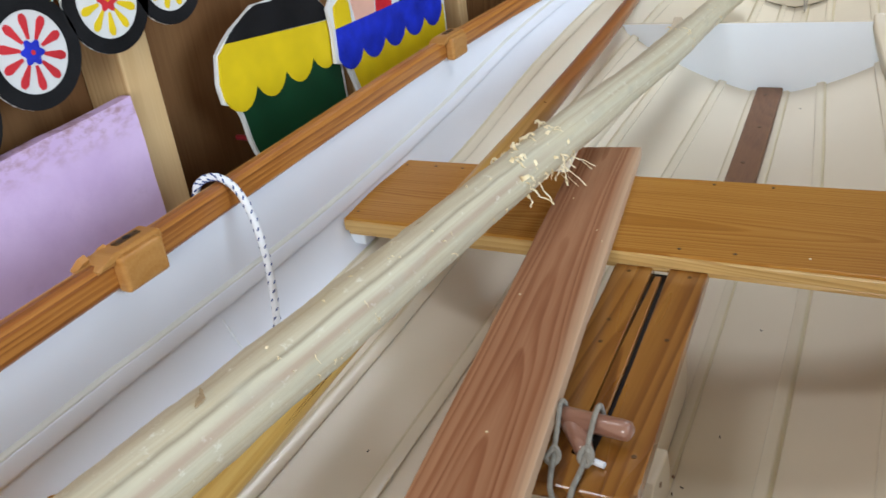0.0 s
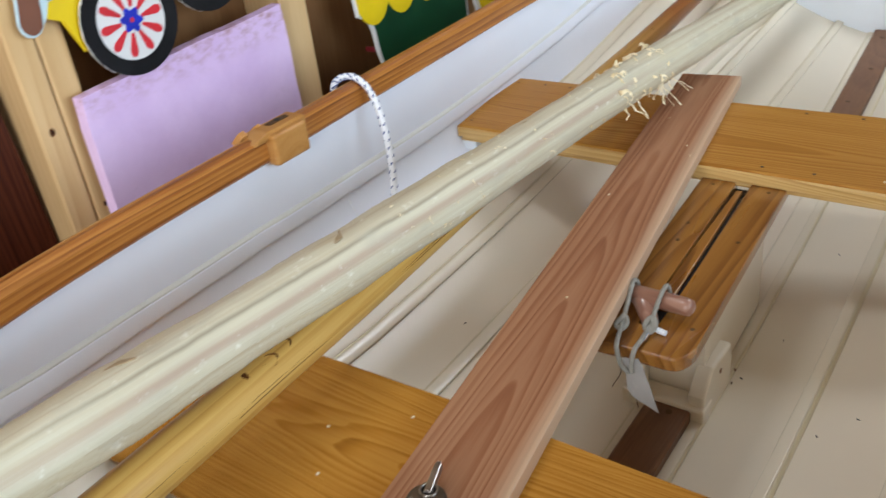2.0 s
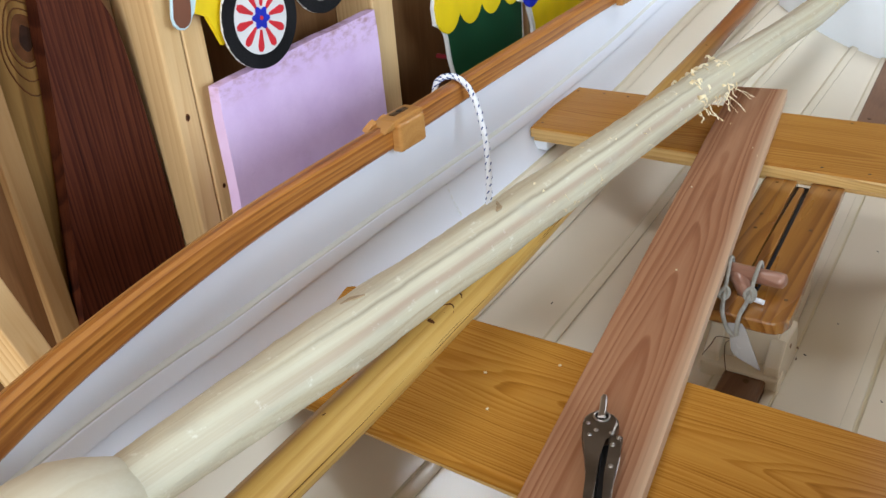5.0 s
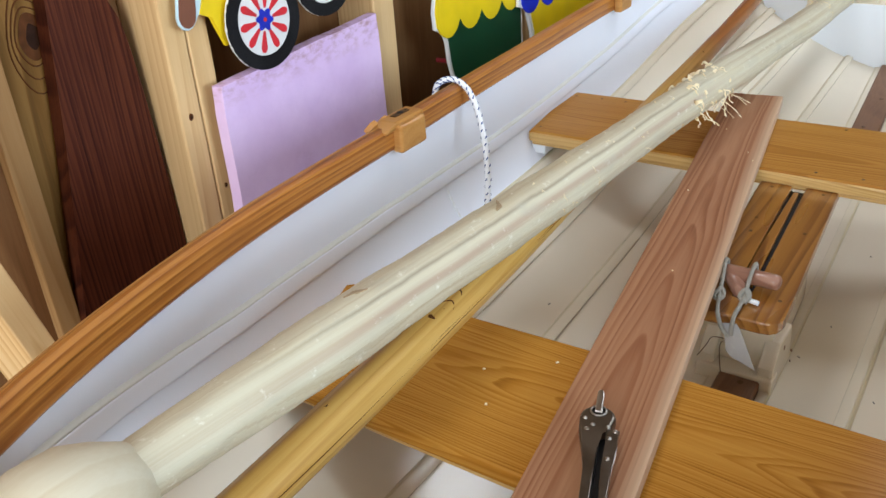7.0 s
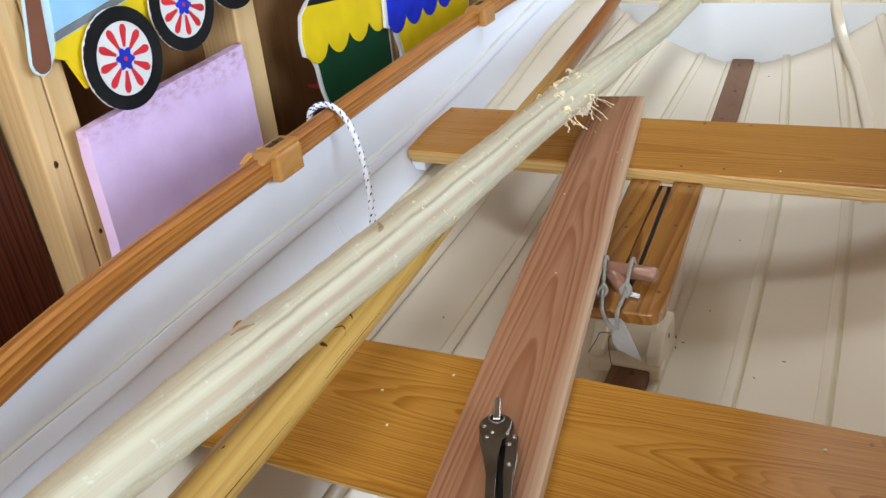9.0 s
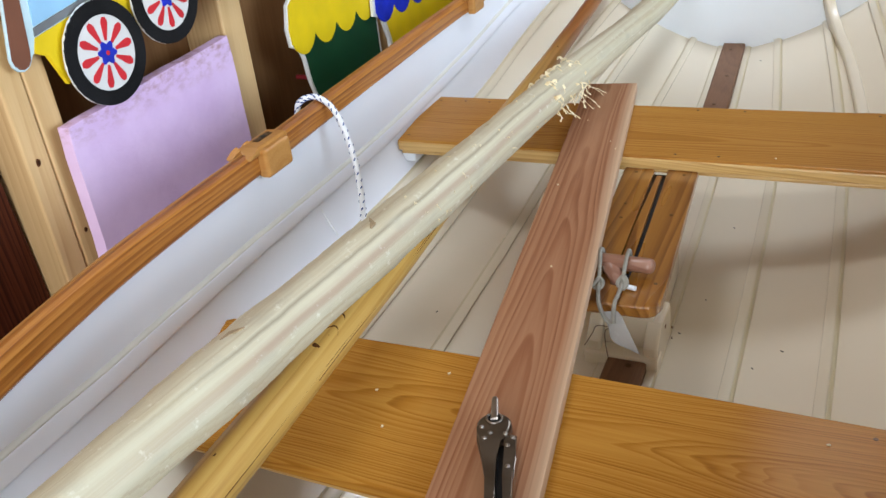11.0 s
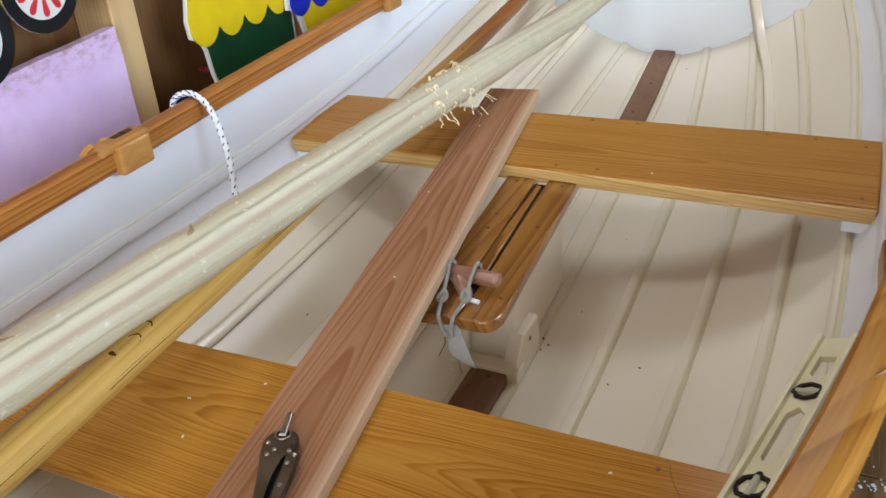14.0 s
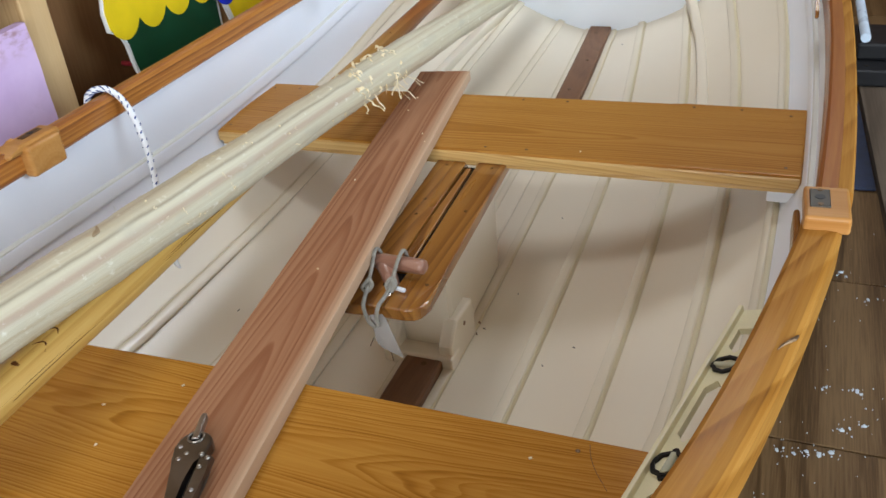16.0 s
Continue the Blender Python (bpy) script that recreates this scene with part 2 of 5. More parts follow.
RED_RAIL = wood("red_brown_varnished_rail", (0.10, 0.030, 0.007), (0.25, 0.078, 0.015), (0.33, 0.125, 0.028), ring=60, depth=0.05, slope=0.04, gloss=0.4, coat=0.15, grain=0.5, wander=0.06, unrolled=True, shine=0.2, figure=0.4)
GUNWALE = wood("varnished_pine_gunwale", (0.20, 0.070, 0.014), (0.385, 0.160, 0.035), (0.485, 0.235, 0.063), figure=0.4, ring=130, depth=0.03, slope=0.012, gloss=0.46, coat=0.15, grain=0.4, wander=0.02, unrolled=True)
FIGURED = wood("figured_orange_gunwale", (0.10, 0.031, 0.005), (0.315, 0.134, 0.022), (0.42, 0.200, 0.042), ring=26, depth=0.05, slope=0.05, skew=0.32, gloss=0.48, coat=0.05, coat_rough=0.15, shine=0.04, grain=0.6, figure=0.6, wander=0.09, unrolled=True)
BLOCK = wood("varnished_rowlock_wood", (0.20, 0.075, 0.016), (0.38, 0.168, 0.040), (0.47, 0.235, 0.072), ring=60, depth=0.05, slope=0.02, gloss=0.36, coat=0.06, along="X", shine=0.2, figure=0.35)
THWART = wood("varnished_thwart_wood", (0.23, 0.086, 0.013), (0.40, 0.175, 0.031), (0.49, 0.246, 0.054), ring=230, depth=-0.30, slope=0.012, centre=-0.10, gloss=0.40, coat=0.10, coat_rough=0.2, shine=0.06, along="X", grain=0.5, wander=0.03)
THWART_FLAME = wood("flame_grained_thwart_wood", (0.21, 0.077, 0.010), (0.405, 0.174, 0.024), (0.52, 0.256, 0.046), ring=290, depth=-0.330, slope=0.036, centre=0.80, gloss=0.5, coat=0.065, coat_rough=0.18, shine=0.02, calm=(-0.12, 0.10), figure=0.7, along="X", grain=0.5, wander=0.06)
THWART_EDGE = wood("pale_thwart_edge", (0.36, 0.18, 0.045), (0.56, 0.34, 0.11), (0.66, 0.44, 0.17), ring=120, depth=0.2, gloss=0.42, coat=0.15, along="X")
PLANK = wood("red_cedar_plank", (0.125, 0.040, 0.018), (0.285, 0.116, 0.053), (0.415, 0.212, 0.113), figure=0.62, shine=0.2, ring=170, depth=0.012, slope=0.014, centre=-0.004, gloss=0.48, grain=0.28, wander=0.026, sap=(0.049, (0.62, 0.44, 0.29)))
CASE = wood("dark_varnished_case_wood", (0.06, 0.018, 0.004), (0.235, 0.088, 0.014), (0.365, 0.162, 0.030), ring=70, depth=-0.33, slope=0.02, gloss=0.28, coat=0.6, grain=0.3)
STRIP = wood("dark_hardwood_strip", (0.055, 0.021, 0.010), (0.15, 0.066, 0.029), (0.21, 0.100, 0.046), figure=0.35, ring=90, depth=-0.4, slope=0.0, gloss=0.5, grain=0.5)
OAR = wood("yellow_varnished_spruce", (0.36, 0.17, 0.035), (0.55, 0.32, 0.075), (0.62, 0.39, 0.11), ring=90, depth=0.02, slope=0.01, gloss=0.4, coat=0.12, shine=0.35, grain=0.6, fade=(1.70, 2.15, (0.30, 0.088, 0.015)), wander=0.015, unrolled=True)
POLE = stripped_wood()
POLE_END = wood("pale_carved_end", (0.46, 0.36, 0.22), (0.58, 0.51, 0.36), (0.63, 0.58, 0.44), ring=30, depth=-0.5, slope=0.02, gloss=0.55, grain=0.35, figure=0.4)
SHAVING = wood("pale_wood_shavings", (0.64, 0.50, 0.27), (0.80, 0.67, 0.41), (0.87, 0.78, 0.56), ring=40, gloss=0.6)
STUD = wood("pale_pine_stud", (0.40, 0.22, 0.085), (0.55, 0.345, 0.155), (0.65, 0.445, 0.225), ring=70, depth=0.08, slope=0.03, gloss=0.6, along="Z", grain=0.3, figure=0.5, shine=0.2)
# stud pine with the shade of the wall's low corner put into its colour
BATTEN = wood("shade_darkened_pine_batten", (0.17, 0.085, 0.028), (0.29, 0.155, 0.058), (0.36, 0.205, 0.085), ring=70, depth=0.08, slope=0.03, gloss=0.6, along="Z", grain=0.3, figure=0.5, shine=0.12)
PINE_WALL = wood("knotty_pine_lining", (0.085, 0.038, 0.009), (0.185, 0.090, 0.022), (0.265, 0.140, 0.040), ring=45, depth=0.04, slope=0.05, gloss=0.6, along="Z", grain=0.3, wander=0.08, shine=0.12)
PLY = wood("brown_plywood_lining", (0.075, 0.030, 0.010), (0.155, 0.070, 0.026), (0.225, 0.112, 0.045), ring=26, depth=0.04, slope=0.06, gloss=0.6, along="Z", wander=0.16, shine=0.12)
BROWN = wood("dark_red_hardwood_board", (0.009, 0.0027, 0.002), (0.048, 0.011, 0.0055), (0.088, 0.023, 0.010), shine=0.12, ring=110, depth=0.02, centre=0.5, slope=0.004, wander=0.03, gloss=0.45, along="Y", grain=0.8)
FLOOR = wood("dark_worn_floor_plywood", (0.018, 0.0082, 0.003), (0.072, 0.037, 0.0135), (0.140, 0.080, 0.034), ring=15, depth=0.25, slope=0.05, gloss=0.5, along="Y", grain=0.75, relief=0.4, shine=0.16, wander=0.16, figure=0.6)
RAFTER = wood("roof_boarding", (0.14, 0.09, 0.055), (0.24, 0.17, 0.11), (0.30, 0.22, 0.15), ring=30, gloss=0.7)
FOAM = foam()
YELLOW = paint("yellow_craft_paint", (0.74, 0.53, 0.008), 0.5, None, 0, 0.12, 1.1, 14.0, shine=0.3)
GREEN = paint("dark_green_craft_paint", (0.006, 0.052, 0.020), 0.5, None, 0, 0.3, 1.1, 14.0, shine=0.25)
BLUE = paint("blue_craft_paint", (0.012, 0.03, 0.50), 0.5, None, 0, 0.4, 1.1, 20.0, shine=0.3)
RED = paint("red_craft_paint", (0.58, 0.015, 0.025), 0.5, None, 0, 0.2, 1.1, 20.0)
BLACK = paint("black_craft_paint", (0.007, 0.007, 0.008), 0.6, (0.05, 0.05, 0.055), 0.25, 0.3, 1.1, 18.0, shine=0.15)
CRAFT_WHITE = paint("white_craft_paint", (0.68, 0.68, 0.67), 0.55, None, 0, 0.06, 0.3, 14.0)
SKYBLUE = paint("light_blue_craft_paint", (0.28, 0.52, 0.75), 0.5, None, 0, 0.12, 0.3, 14.0)
GREY = paint("grey_craft_paint", (0.16, 0.17, 0.18), 0.5, None, 0, 0.2, 0.3, 14.0)
CRAFT_BROWN = paint("brown_craft_paint", (0.17, 0.06, 0.03), 0.5, None, 0, 0.2, 0.3, 14.0)
STEEL = metal("worn_plier_steel", (0.185, 0.16, 0.135), 0.33)
BRIGHT_STEEL = metal("rubbed_plier_steel", (0.42, 0.39, 0.36), 0.3)
BRASSY = metal("dull_plate_metal", (0.085, 0.075, 0.062), 0.45)
SCREW = metal("bronze_screw", (0.18, 0.11, 0.06), 0.5)
CREAM = paint("cream_plastic_level", (0.84, 0.79, 0.53), 0.38, (0.40, 0.35, 0.22), 0.35, 0.08, 0.2, 12.0)
# black plastic, also used as painted shade in small gaps and holes
DARK = paint("black_plastic_and_gap_shade", (0.010, 0.010, 0.011), 0.45, None, 0, 0.2, 0.2, 20.0, shine=0.25)
ROPE = paint("white_braided_rope", (0.80, 0.815, 0.84), 0.8, None, 0, 0.08, 0.5, 60.0)
FLECK = paint("blue_rope_fleck", (0.022, 0.06, 0.22), 0.8, None, 0, 0.2, 0.3, 60.0)
CORD = paint("grey_cord", (0.36, 0.345, 0.30), 0.85, (0.17, 0.155, 0.13), 0.5, 0.2, 0.6, 120.0)
TAG = paint("cloudy_grey_plastic", (0.50, 0.495, 0.49), 0.25, None, 0, 0.1, 0.1, 20.0)
TAG.node_tree.nodes["Principled BSDF"].inputs["Alpha"].default_value = 0.55
PEG = wood("pinkish_dowel", (0.19, 0.085, 0.055), (0.31, 0.155, 0.105), (0.38, 0.21, 0.15), ring=120, gloss=0.3, coat=0.4, along="X")
SLOT = paint("slot_shade_black", (0.008, 0.005, 0.004), 0.8, None, 0, 0.3, 0.3, 20.0)
SPLAT = paint("dried_white_paint_splash", (0.42, 0.45, 0.48), 0.5, None, 0, 0.1, 0.4, 30.0)


# ---- geometry helpers ----
def mesh(name, bm, mat, smooth=False):
    me = bpy.data.meshes.new(name)
    bmesh.ops.recalc_face_normals(bm, faces=bm.faces)
    bm.to_mesh(me)
    bm.free()
    me.materials.append(mat)
    if smooth:
        for p in me.polygons:
            p.use_smooth = True
    return me


def part(name, bm, mat, parent=None, label="", m=None, smooth=False):
    ob = new(name, mesh(name, bm, mat, smooth))
    if parent:
        ob.parent = parent
    if m is not None:
        ob.matrix_basis = m
    return tagged(ob, label) if label else ob


def empty(name, place=(0, 0, 0)):
    ob = new(name)
    ob.empty_display_size = 0.05
    ob.location = place
    return ob


def box(x0, x1, y0, y1, z0, z1, bevel=0.0, bm=None, segments=2):
    own = bm is None
    bm = bm or bmesh.new()
    vs = [bm.verts.new((x, y, z)) for x in (x0, x1) for y in (y0, y1) for z in (z0, z1)]
    faces = [bm.faces.new([vs[i] for i in f]) for f in ((0, 1, 3, 2), (4, 6, 7, 5), (0, 4, 5, 1), (2, 3, 7, 6), (0, 2, 6, 4), (1, 5, 7, 3))]
    if bevel and own:
        bmesh.ops.bevel(bm, geom=list(bm.edges), offset=bevel, segments=segments, profile=0.5, affect="EDGES")
    return bm


def slab(outline, z0, z1, bevel=0.0, holes=(), to=None, segments=2):
    """A polygon in x and y, given depth from z0 to z1; to: the matrix that lays it in place."""
    bm = bmesh.new()
    low = [bm.verts.new((x, y, z0)) for x, y in outline]
    top = [bm.verts.new((x, y, z1)) for x, y in outline]
    bm.faces.new(low[::-1])
    bm.faces.new(top)
    n = len(outline)
    for i in range(n):
        bm.faces.new((low[i], low[(i + 1) % n], top[(i + 1) % n], top[i]))
    if bevel:
        rim = [e for e in bm.edges if len({v.co.z for v in e.verts}) == 1]
        bmesh.ops.bevel(bm, geom=rim, offset=bevel, segments=segments, profile=0.5, affect="EDGES")
    if to is not None:
        bm.transform(to)
    return bm


def skin_rings(bm, rings):
    """Faces between closed rings; the UV map unrolls them in metres, round the section and along the run."""
    n, uv, run = len(rings[0]), bm.loops.layers.uv.verify(), 0.0
    for r0, r1 in zip(rings, rings[1:]):
        ahead = run + (r1[0].co - r0[0].co).length
        way = [0.0]
        for k in range(n):
            way.append(way[-1] + (r0[(k + 1) % n].co - r0[k].co).length)
        for k in range(n):
            f = bm.faces.new((r0[k], r0[(k + 1) % n], r1[(k + 1) % n], r1[k]))
            for loop, at in zip(f.loops, ((way[k], run), (way[k + 1], run), (way[k + 1], ahead), (way[k], ahead))):
                loop[uv].uv = at
        run = ahead


def tube(points, radius, sides=12, squash=None, closed_ends=True, bm=None):
    """A round rod along a line of points; radius is a number or a list; squash: width and height factors, one pair per point."""
    bm = bm or bmesh.new()
    pts = [Vector(p) for p in points]
    radii = radius if isinstance(radius, (list, tuple)) else [radius] * len(pts)
    rings, up = [], Vector((0, 0, 1))
    for i, p in enumerate(pts):
        d = (pts[min(i + 1, len(pts) - 1)] - pts[max(i - 1, 0)]).normalized()
        if abs(d.dot(up)) > 0.95:
            up = Vector((1, 0, 0)) if abs(d.x) < 0.9 else Vector((0, 1, 0))
        a = d.cross(up).normalized()
        b = a.cross(d).normalized()
        up = b
        sx, sy = squash[i] if squash else (1, 1)
        rings.append([bm.verts.new(p + radii[i] * (a * sx * math.cos(k * math.tau / sides) + b * sy * math.sin(k * math.tau / sides))) for k in range(sides)])
    skin_rings(bm, rings)
    if closed_ends:
        bm.faces.new(rings[0][::-1])
        bm.faces.new(rings[-1])
    return bm


def sweep(rows):
    """A skin over rows of points, each row a closed section; the ends are capped."""
    bm = bmesh.new()
    rings = [[bm.verts.new(p) for p in row] for row in rows]
    skin_rings(bm, rings)
    bm.faces.new(rings[0][::-1])
    bm.faces.new(rings[-1])
    return bm


def smooth_line(points, steps=8):
    """A Catmull-Rom line through the points."""
    p = [Vector(q) for q in points]
    p = [2 * p[0] - p[1], *p, 2 * p[-1] - p[-2]]
    out = []
    for a, b, c, d in zip(p, p[1:], p[2:], p[3:]):
        for i in range(steps):
            t = i / steps
            out.append(0.5 * (2 * b + (c - a) * t + (2 * a - 5 * b + 4 * c - d) * t * t + (3 * b - a - 3 * c + d) * t ** 3))
    return out + [p[-2]]


def circle(r, n=32, cx=0.0, cy=0.0):
    return [(cx + r * math.cos(i * math.tau / n), cy + r * math.sin(i * math.tau / n)) for i in range(n)]


# ---- the boat's lines ----
STATION = [-1.9, -1.6, -1.25, -0.9, -0.5, 0.0, 0.5, 0.9, 1.36, 1.7, 2.05]
BEAM = [0.02, 0.20, 0.390, 0.507, 0.568, 0.602, 0.614, 0.60, 0.552, 0.51, 0.46]
KEEL = [0.45, 0.27, 0.17, 0.135, 0.12, 0.115, 0.13, 0.16, 0.208, 0.255, 0.31]
SHEER = [0.66, 0.61, 0.575, 0.555, 0.545, 0.54, 0.545, 0.55, 0.565, 0.58, 0.60]
FULL = [1.2, 1.3, 1.5, 1.7, 1.9, 2.0, 1.9, 1.7, 1.5, 1.45, 1.4]
TURN = [1.2, 1.3, 1.6, 2.1, 2.5, 2.7, 2.5, 1.9, 1.45, 1.4, 1.4]
LAP = [0.075, 0.295, 0.54, 0.74, 0.893, 0.974]


def smooth_at(y, values):
    """A smooth value between the stations."""
    i = max(0, min(len(STATION) - 2, next((k for k in range(len(STATION) - 1) if y < STATION[k + 1]), len(STATION) - 2)))
    t = (y - STATION[i]) / (STATION[i + 1] - STATION[i])
    v = [values[max(0, min(len(values) - 1, i + k))] for k in (-1, 0, 1, 2)]
    return 0.5 * (2 * v[1] + (v[2] - v[0]) * t + (2 * v[0] - 5 * v[1] + 4 * v[2] - v[3]) * t * t + (3 * v[1] - v[0] - 3 * v[2] + v[3]) * t ** 3)


def middle(y):
    if y > -0.5:
        return -0.033 * y
    return 0.0165 * max(0.0, 1 - (-0.5 - y) / 0.7)


def skin(u, y):
    """The inside of the hull at u, from -1 (one gunwale) over 0 (keel) to 1."""
    b, k, s, p, q = (smooth_at(y, a) for a in (BEAM, KEEL, SHEER, FULL, TURN))
    if u > 0:
        b *= 1 - 0.014 * min(1.0, max(0.0, (-0.45 - y) / 0.45))
    a = min(abs(u), 1.0)
    return Vector((middle(y) + b * u, y, s - (s - k) * max(0.0, 1 - a ** p) ** (1 / q)))


def outward(u, y):
    e = 0.004
    a = skin(max(-0.999, u - e), y)
    b = skin(min(0.999, u + e), y)
    d = (b - a).normalized()
    return Vector((d.z, 0, -d.x))


def lap_at(i, y):
    """Where lap i runs at this station: the strakes narrow towards the ends."""
    base = LAP[i]
    if i == 5:
        base -= 0.012 * max(0.0, min(1.0, (-0.55 - y) / 0.4))
    if i in (1, 2, 3):
        base -= (0.06, 0.06, 0.05)[i - 1] * max(0.0, min(1.0, (y - 0.5) / 0.86))
    return base


# ---- shed ----
def build_shed():
    wall_x = -0.975
    floor = tagged(part("floor", box(-1.05, 3.3, -4.1, 4.6, -0.06, -0.004), FLOOR), "dark worn wooden shed floor with white paint splashes", "floor", kind="structure")
    wall = part("wall_west", box(wall_x - 0.05, wall_x, -4.1, 4.6, 0, 2.6), PLY)
    tagged(wall, "brown plywood lining of the shed wall", "wall", kind="structure")
    far = part("wall_north", box(wall_x, 3.2, 4.5, 4.6, 0, 2.6), PLY)
    tagged(far, "plain brown boarded end wall of the shed", "wall", kind="structure")
    bm = box(-1.0, -0.4, -4.1, -4.0, 0, 2.6)
    box(1.9, 3.2, -4.1, -4.0, 0, 2.6, bm=bm)
    box(-0.4, 1.9, -4.1, -4.0, 2.25, 2.6, bm=bm)
    tagged(part("wall_south", bm, PLY), "brown boarded shed wall around an open doorway", "wall", kind="structure")
    bm = box(3.2, 3.3, -4.1, -1.7, 0, 2.6)
    box(3.2, 3.3, 0.5, 4.6, 0, 2.6, bm=bm)
    box(3.2, 3.3, -1.7, 0.5, 2.15, 2.6, bm=bm)
    box(3.2, 3.3, -1.7, 0.5, 0, 0.45, bm=bm)
    tagged(part("wall_east", bm, PLY), "brown boarded shed wall around a wide opening", "wall", kind="structure")
    bm = box(-1.05, -0.9, -4.1, 4.6, 2.6, 2.66)
    box(0.9, 3.3, -4.1, 4.6, 2.6, 2.66, bm=bm)
    box(0.76, 0.9, 1.34, 2.46, 2.6, 2.66, bm=bm)
    box(-0.9, 0.9, -4.1, -0.8, 2.6, 2.66, bm=bm)
    box(-0.3, 0.9, -0.8, -0.44, 2.6, 2.66, bm=bm)
    box(-0.9, 0.9, -0.44, 1.34, 2.6, 2.66, bm=bm)
    box(-0.9, 0.14, 1.34, 2.46, 2.6, 2.66, bm=bm)
    box(-0.9, 0.9, 2.46, 4.6, 2.6, 2.66, bm=bm)
    tagged(part("ceiling", bm, RAFTER), "boarded shed ceiling with two roof lights", "ceiling", kind="structure")
    outside = part("ground", box(-60, 60, -60, 60, -0.2, -0.07), GROUND)
    tagged(outside, "pale ground outside the shed", "ground", kind="structure")
    return floor


GROUND = paint("pale_yard_ground", (0.30, 0.28, 0.24), 0.8, (0.16, 0.15, 0.12), 0.5, 0.2, 0.4, 1.0)
FLOOR_THING = build_shed()


def stud(y0, y1, x0=-0.975, x1=-0.87, label="pale pine wall stud with a knot"):
    bm = box(x0, x1, y0, y1, 0, 2.6, 0.004)
    return tagged(part("wall_stud", bm, STUD), label, "stud", "studs of the wall", "structure")


for a, b in ((-0.672, -0.626), (-0.624, -0.578), (-0.132, -0.062), (0.52, 0.57), (1.10, 1.15), (-1.62, -1.57)):
    stud(a, b)


tagged(part("pine_lining", box(-0.9745, -0.966, -0.928, -0.70, 0.0, 1.6, 0.001), PINE_WALL), "knotty pine board lining the shed wall", "wall board", kind="structure")
tagged(part("pine_lining", box(-0.9745, -0.966, -1.56, -0.932, 0.0, 1.6, 0.001), PLY), "dark brown board lining the shed wall", "wall board", kind="structure")


tagged(part("cover_batten", box(-0.9658, -0.944, -0.944, -0.905, 0.0, 1.6, 0.002), BATTEN), "slim pale pine batten covering a joint of the wall boards", "batten", kind="structure")


def wall_matrix(x, y=0.0, z=0.0, lean=0.0, tilt=0.0):
    """Lays a flat shape against the wall: its x along the wall, its y up, its depth into the room. tilt turns it in the wall's plane."""
    lay = Matrix(((0, 0, 1, x), (1, 0, 0, y), (0, 1, 0, z), (0, 0, 0, 1)))
    return lay @ Matrix.Rotation(radians(lean), 4, "X") @ Matrix.Rotation(radians(tilt), 4, "Z")


def foam_board():
    rng = random.Random(4)
    outline = [(-0.235, 0.0), (0.235, 0.0)]
    outline += [(0.235 + rng.uniform(-0.0015, 0.0015), 0.05 * i) for i in range(1, 13)] + [(0.232, 0.645)]
    outline += [(0.23 - 0.046 * i, 0.645 - 0.0022 * i + rng.uniform(-0.0015, 0.0015)) for i in range(1, 10)] + [(-0.233, 0.622)]
    outline += [(-0.235 + rng.uniform(-0.003, 0.001), 0.62 - 0.05 * i) for i in range(1, 12)]
    bm = slab(outline, 0, 0.024, 0.002)
    m = Matrix.Translation((-0.862, -0.38, 0.0)) @ Matrix.Rotation(radians(3.5), 4, "Z") @ wall_matrix(0)
    tagged(part("foam_board", bm, FOAM, m=m), "lilac rigid foam insulation sheet with grubby top edge leaning on studs", "foam board")


foam_board()


def hardwood_board():
    right = smooth_line([(0.125, 0.0, 0), (0.124, 0.32, 0), (0.113, 0.586, 0), (0.102, 0.725, 0), (0.084, 0.783, 0), (0.05, 0.85, 0)], 5)
    outline = [(-0.155, 0.0)] + [(p.x, p.y) for p in right] + [(-0.012, 0.86), (-0.021, 0.80), (-0.051, 0.591), (-0.104, 0.293)]
    m = wall_matrix(-0.955, -0.80, 0.0, lean=-0.5)
    tagged(part("hardwood_board", slab(outline, 0, 0.03, 0.004), BROWN, m=m), "dark reddish-brown shaped hardwood board leaning on the wall", "board")


hardwood_board()
m = look((-0.70, -1.015, 0.0), (-0.90, -1.22, 1.1)) @ pose(0, 0, 0, 0, 0, 35)
tagged(part("leaning_batten", box(-0.022, 0.022, -0.045, 0.045, -1.42, 0.0, 0.003), wood("leaning_pine_batten", (0.45, 0.24, 0.08), (0.62, 0.38, 0.16), (0.72, 0.50, 0.25), ring=60, gloss=0.6, along="Z"), m=m),
       "pale pine batten leaning on the wall beside the boat", "batten")


PALE_EDGE = paint("pale_blue_board_edge", (0.50, 0.66, 0.72), 0.5, None, 0, 0.1, 0.3, 14.0)
DARK_RED = paint("dark_red_knob", (0.16, 0.01, 0.015), 0.4, None, 0, 0.1, 0.3, 14.0)
# ---- painted plywood cut-outs on the wall ----
def disc(cy, cz, r, x0, x1, mat, parent, name, n=36, bevel=0.002, wobble=0.0):
    out = [(cy + (r + wobble * math.sin(5 * a)) * math.cos(a), cz + (r + wobble * math.sin(5 * a)) * math.sin(a)) for a in (i * math.tau / n for i in range(n))]
    return part(name, slab(out, x0, x1, bevel, to=wall_matrix(0)), mat, parent)


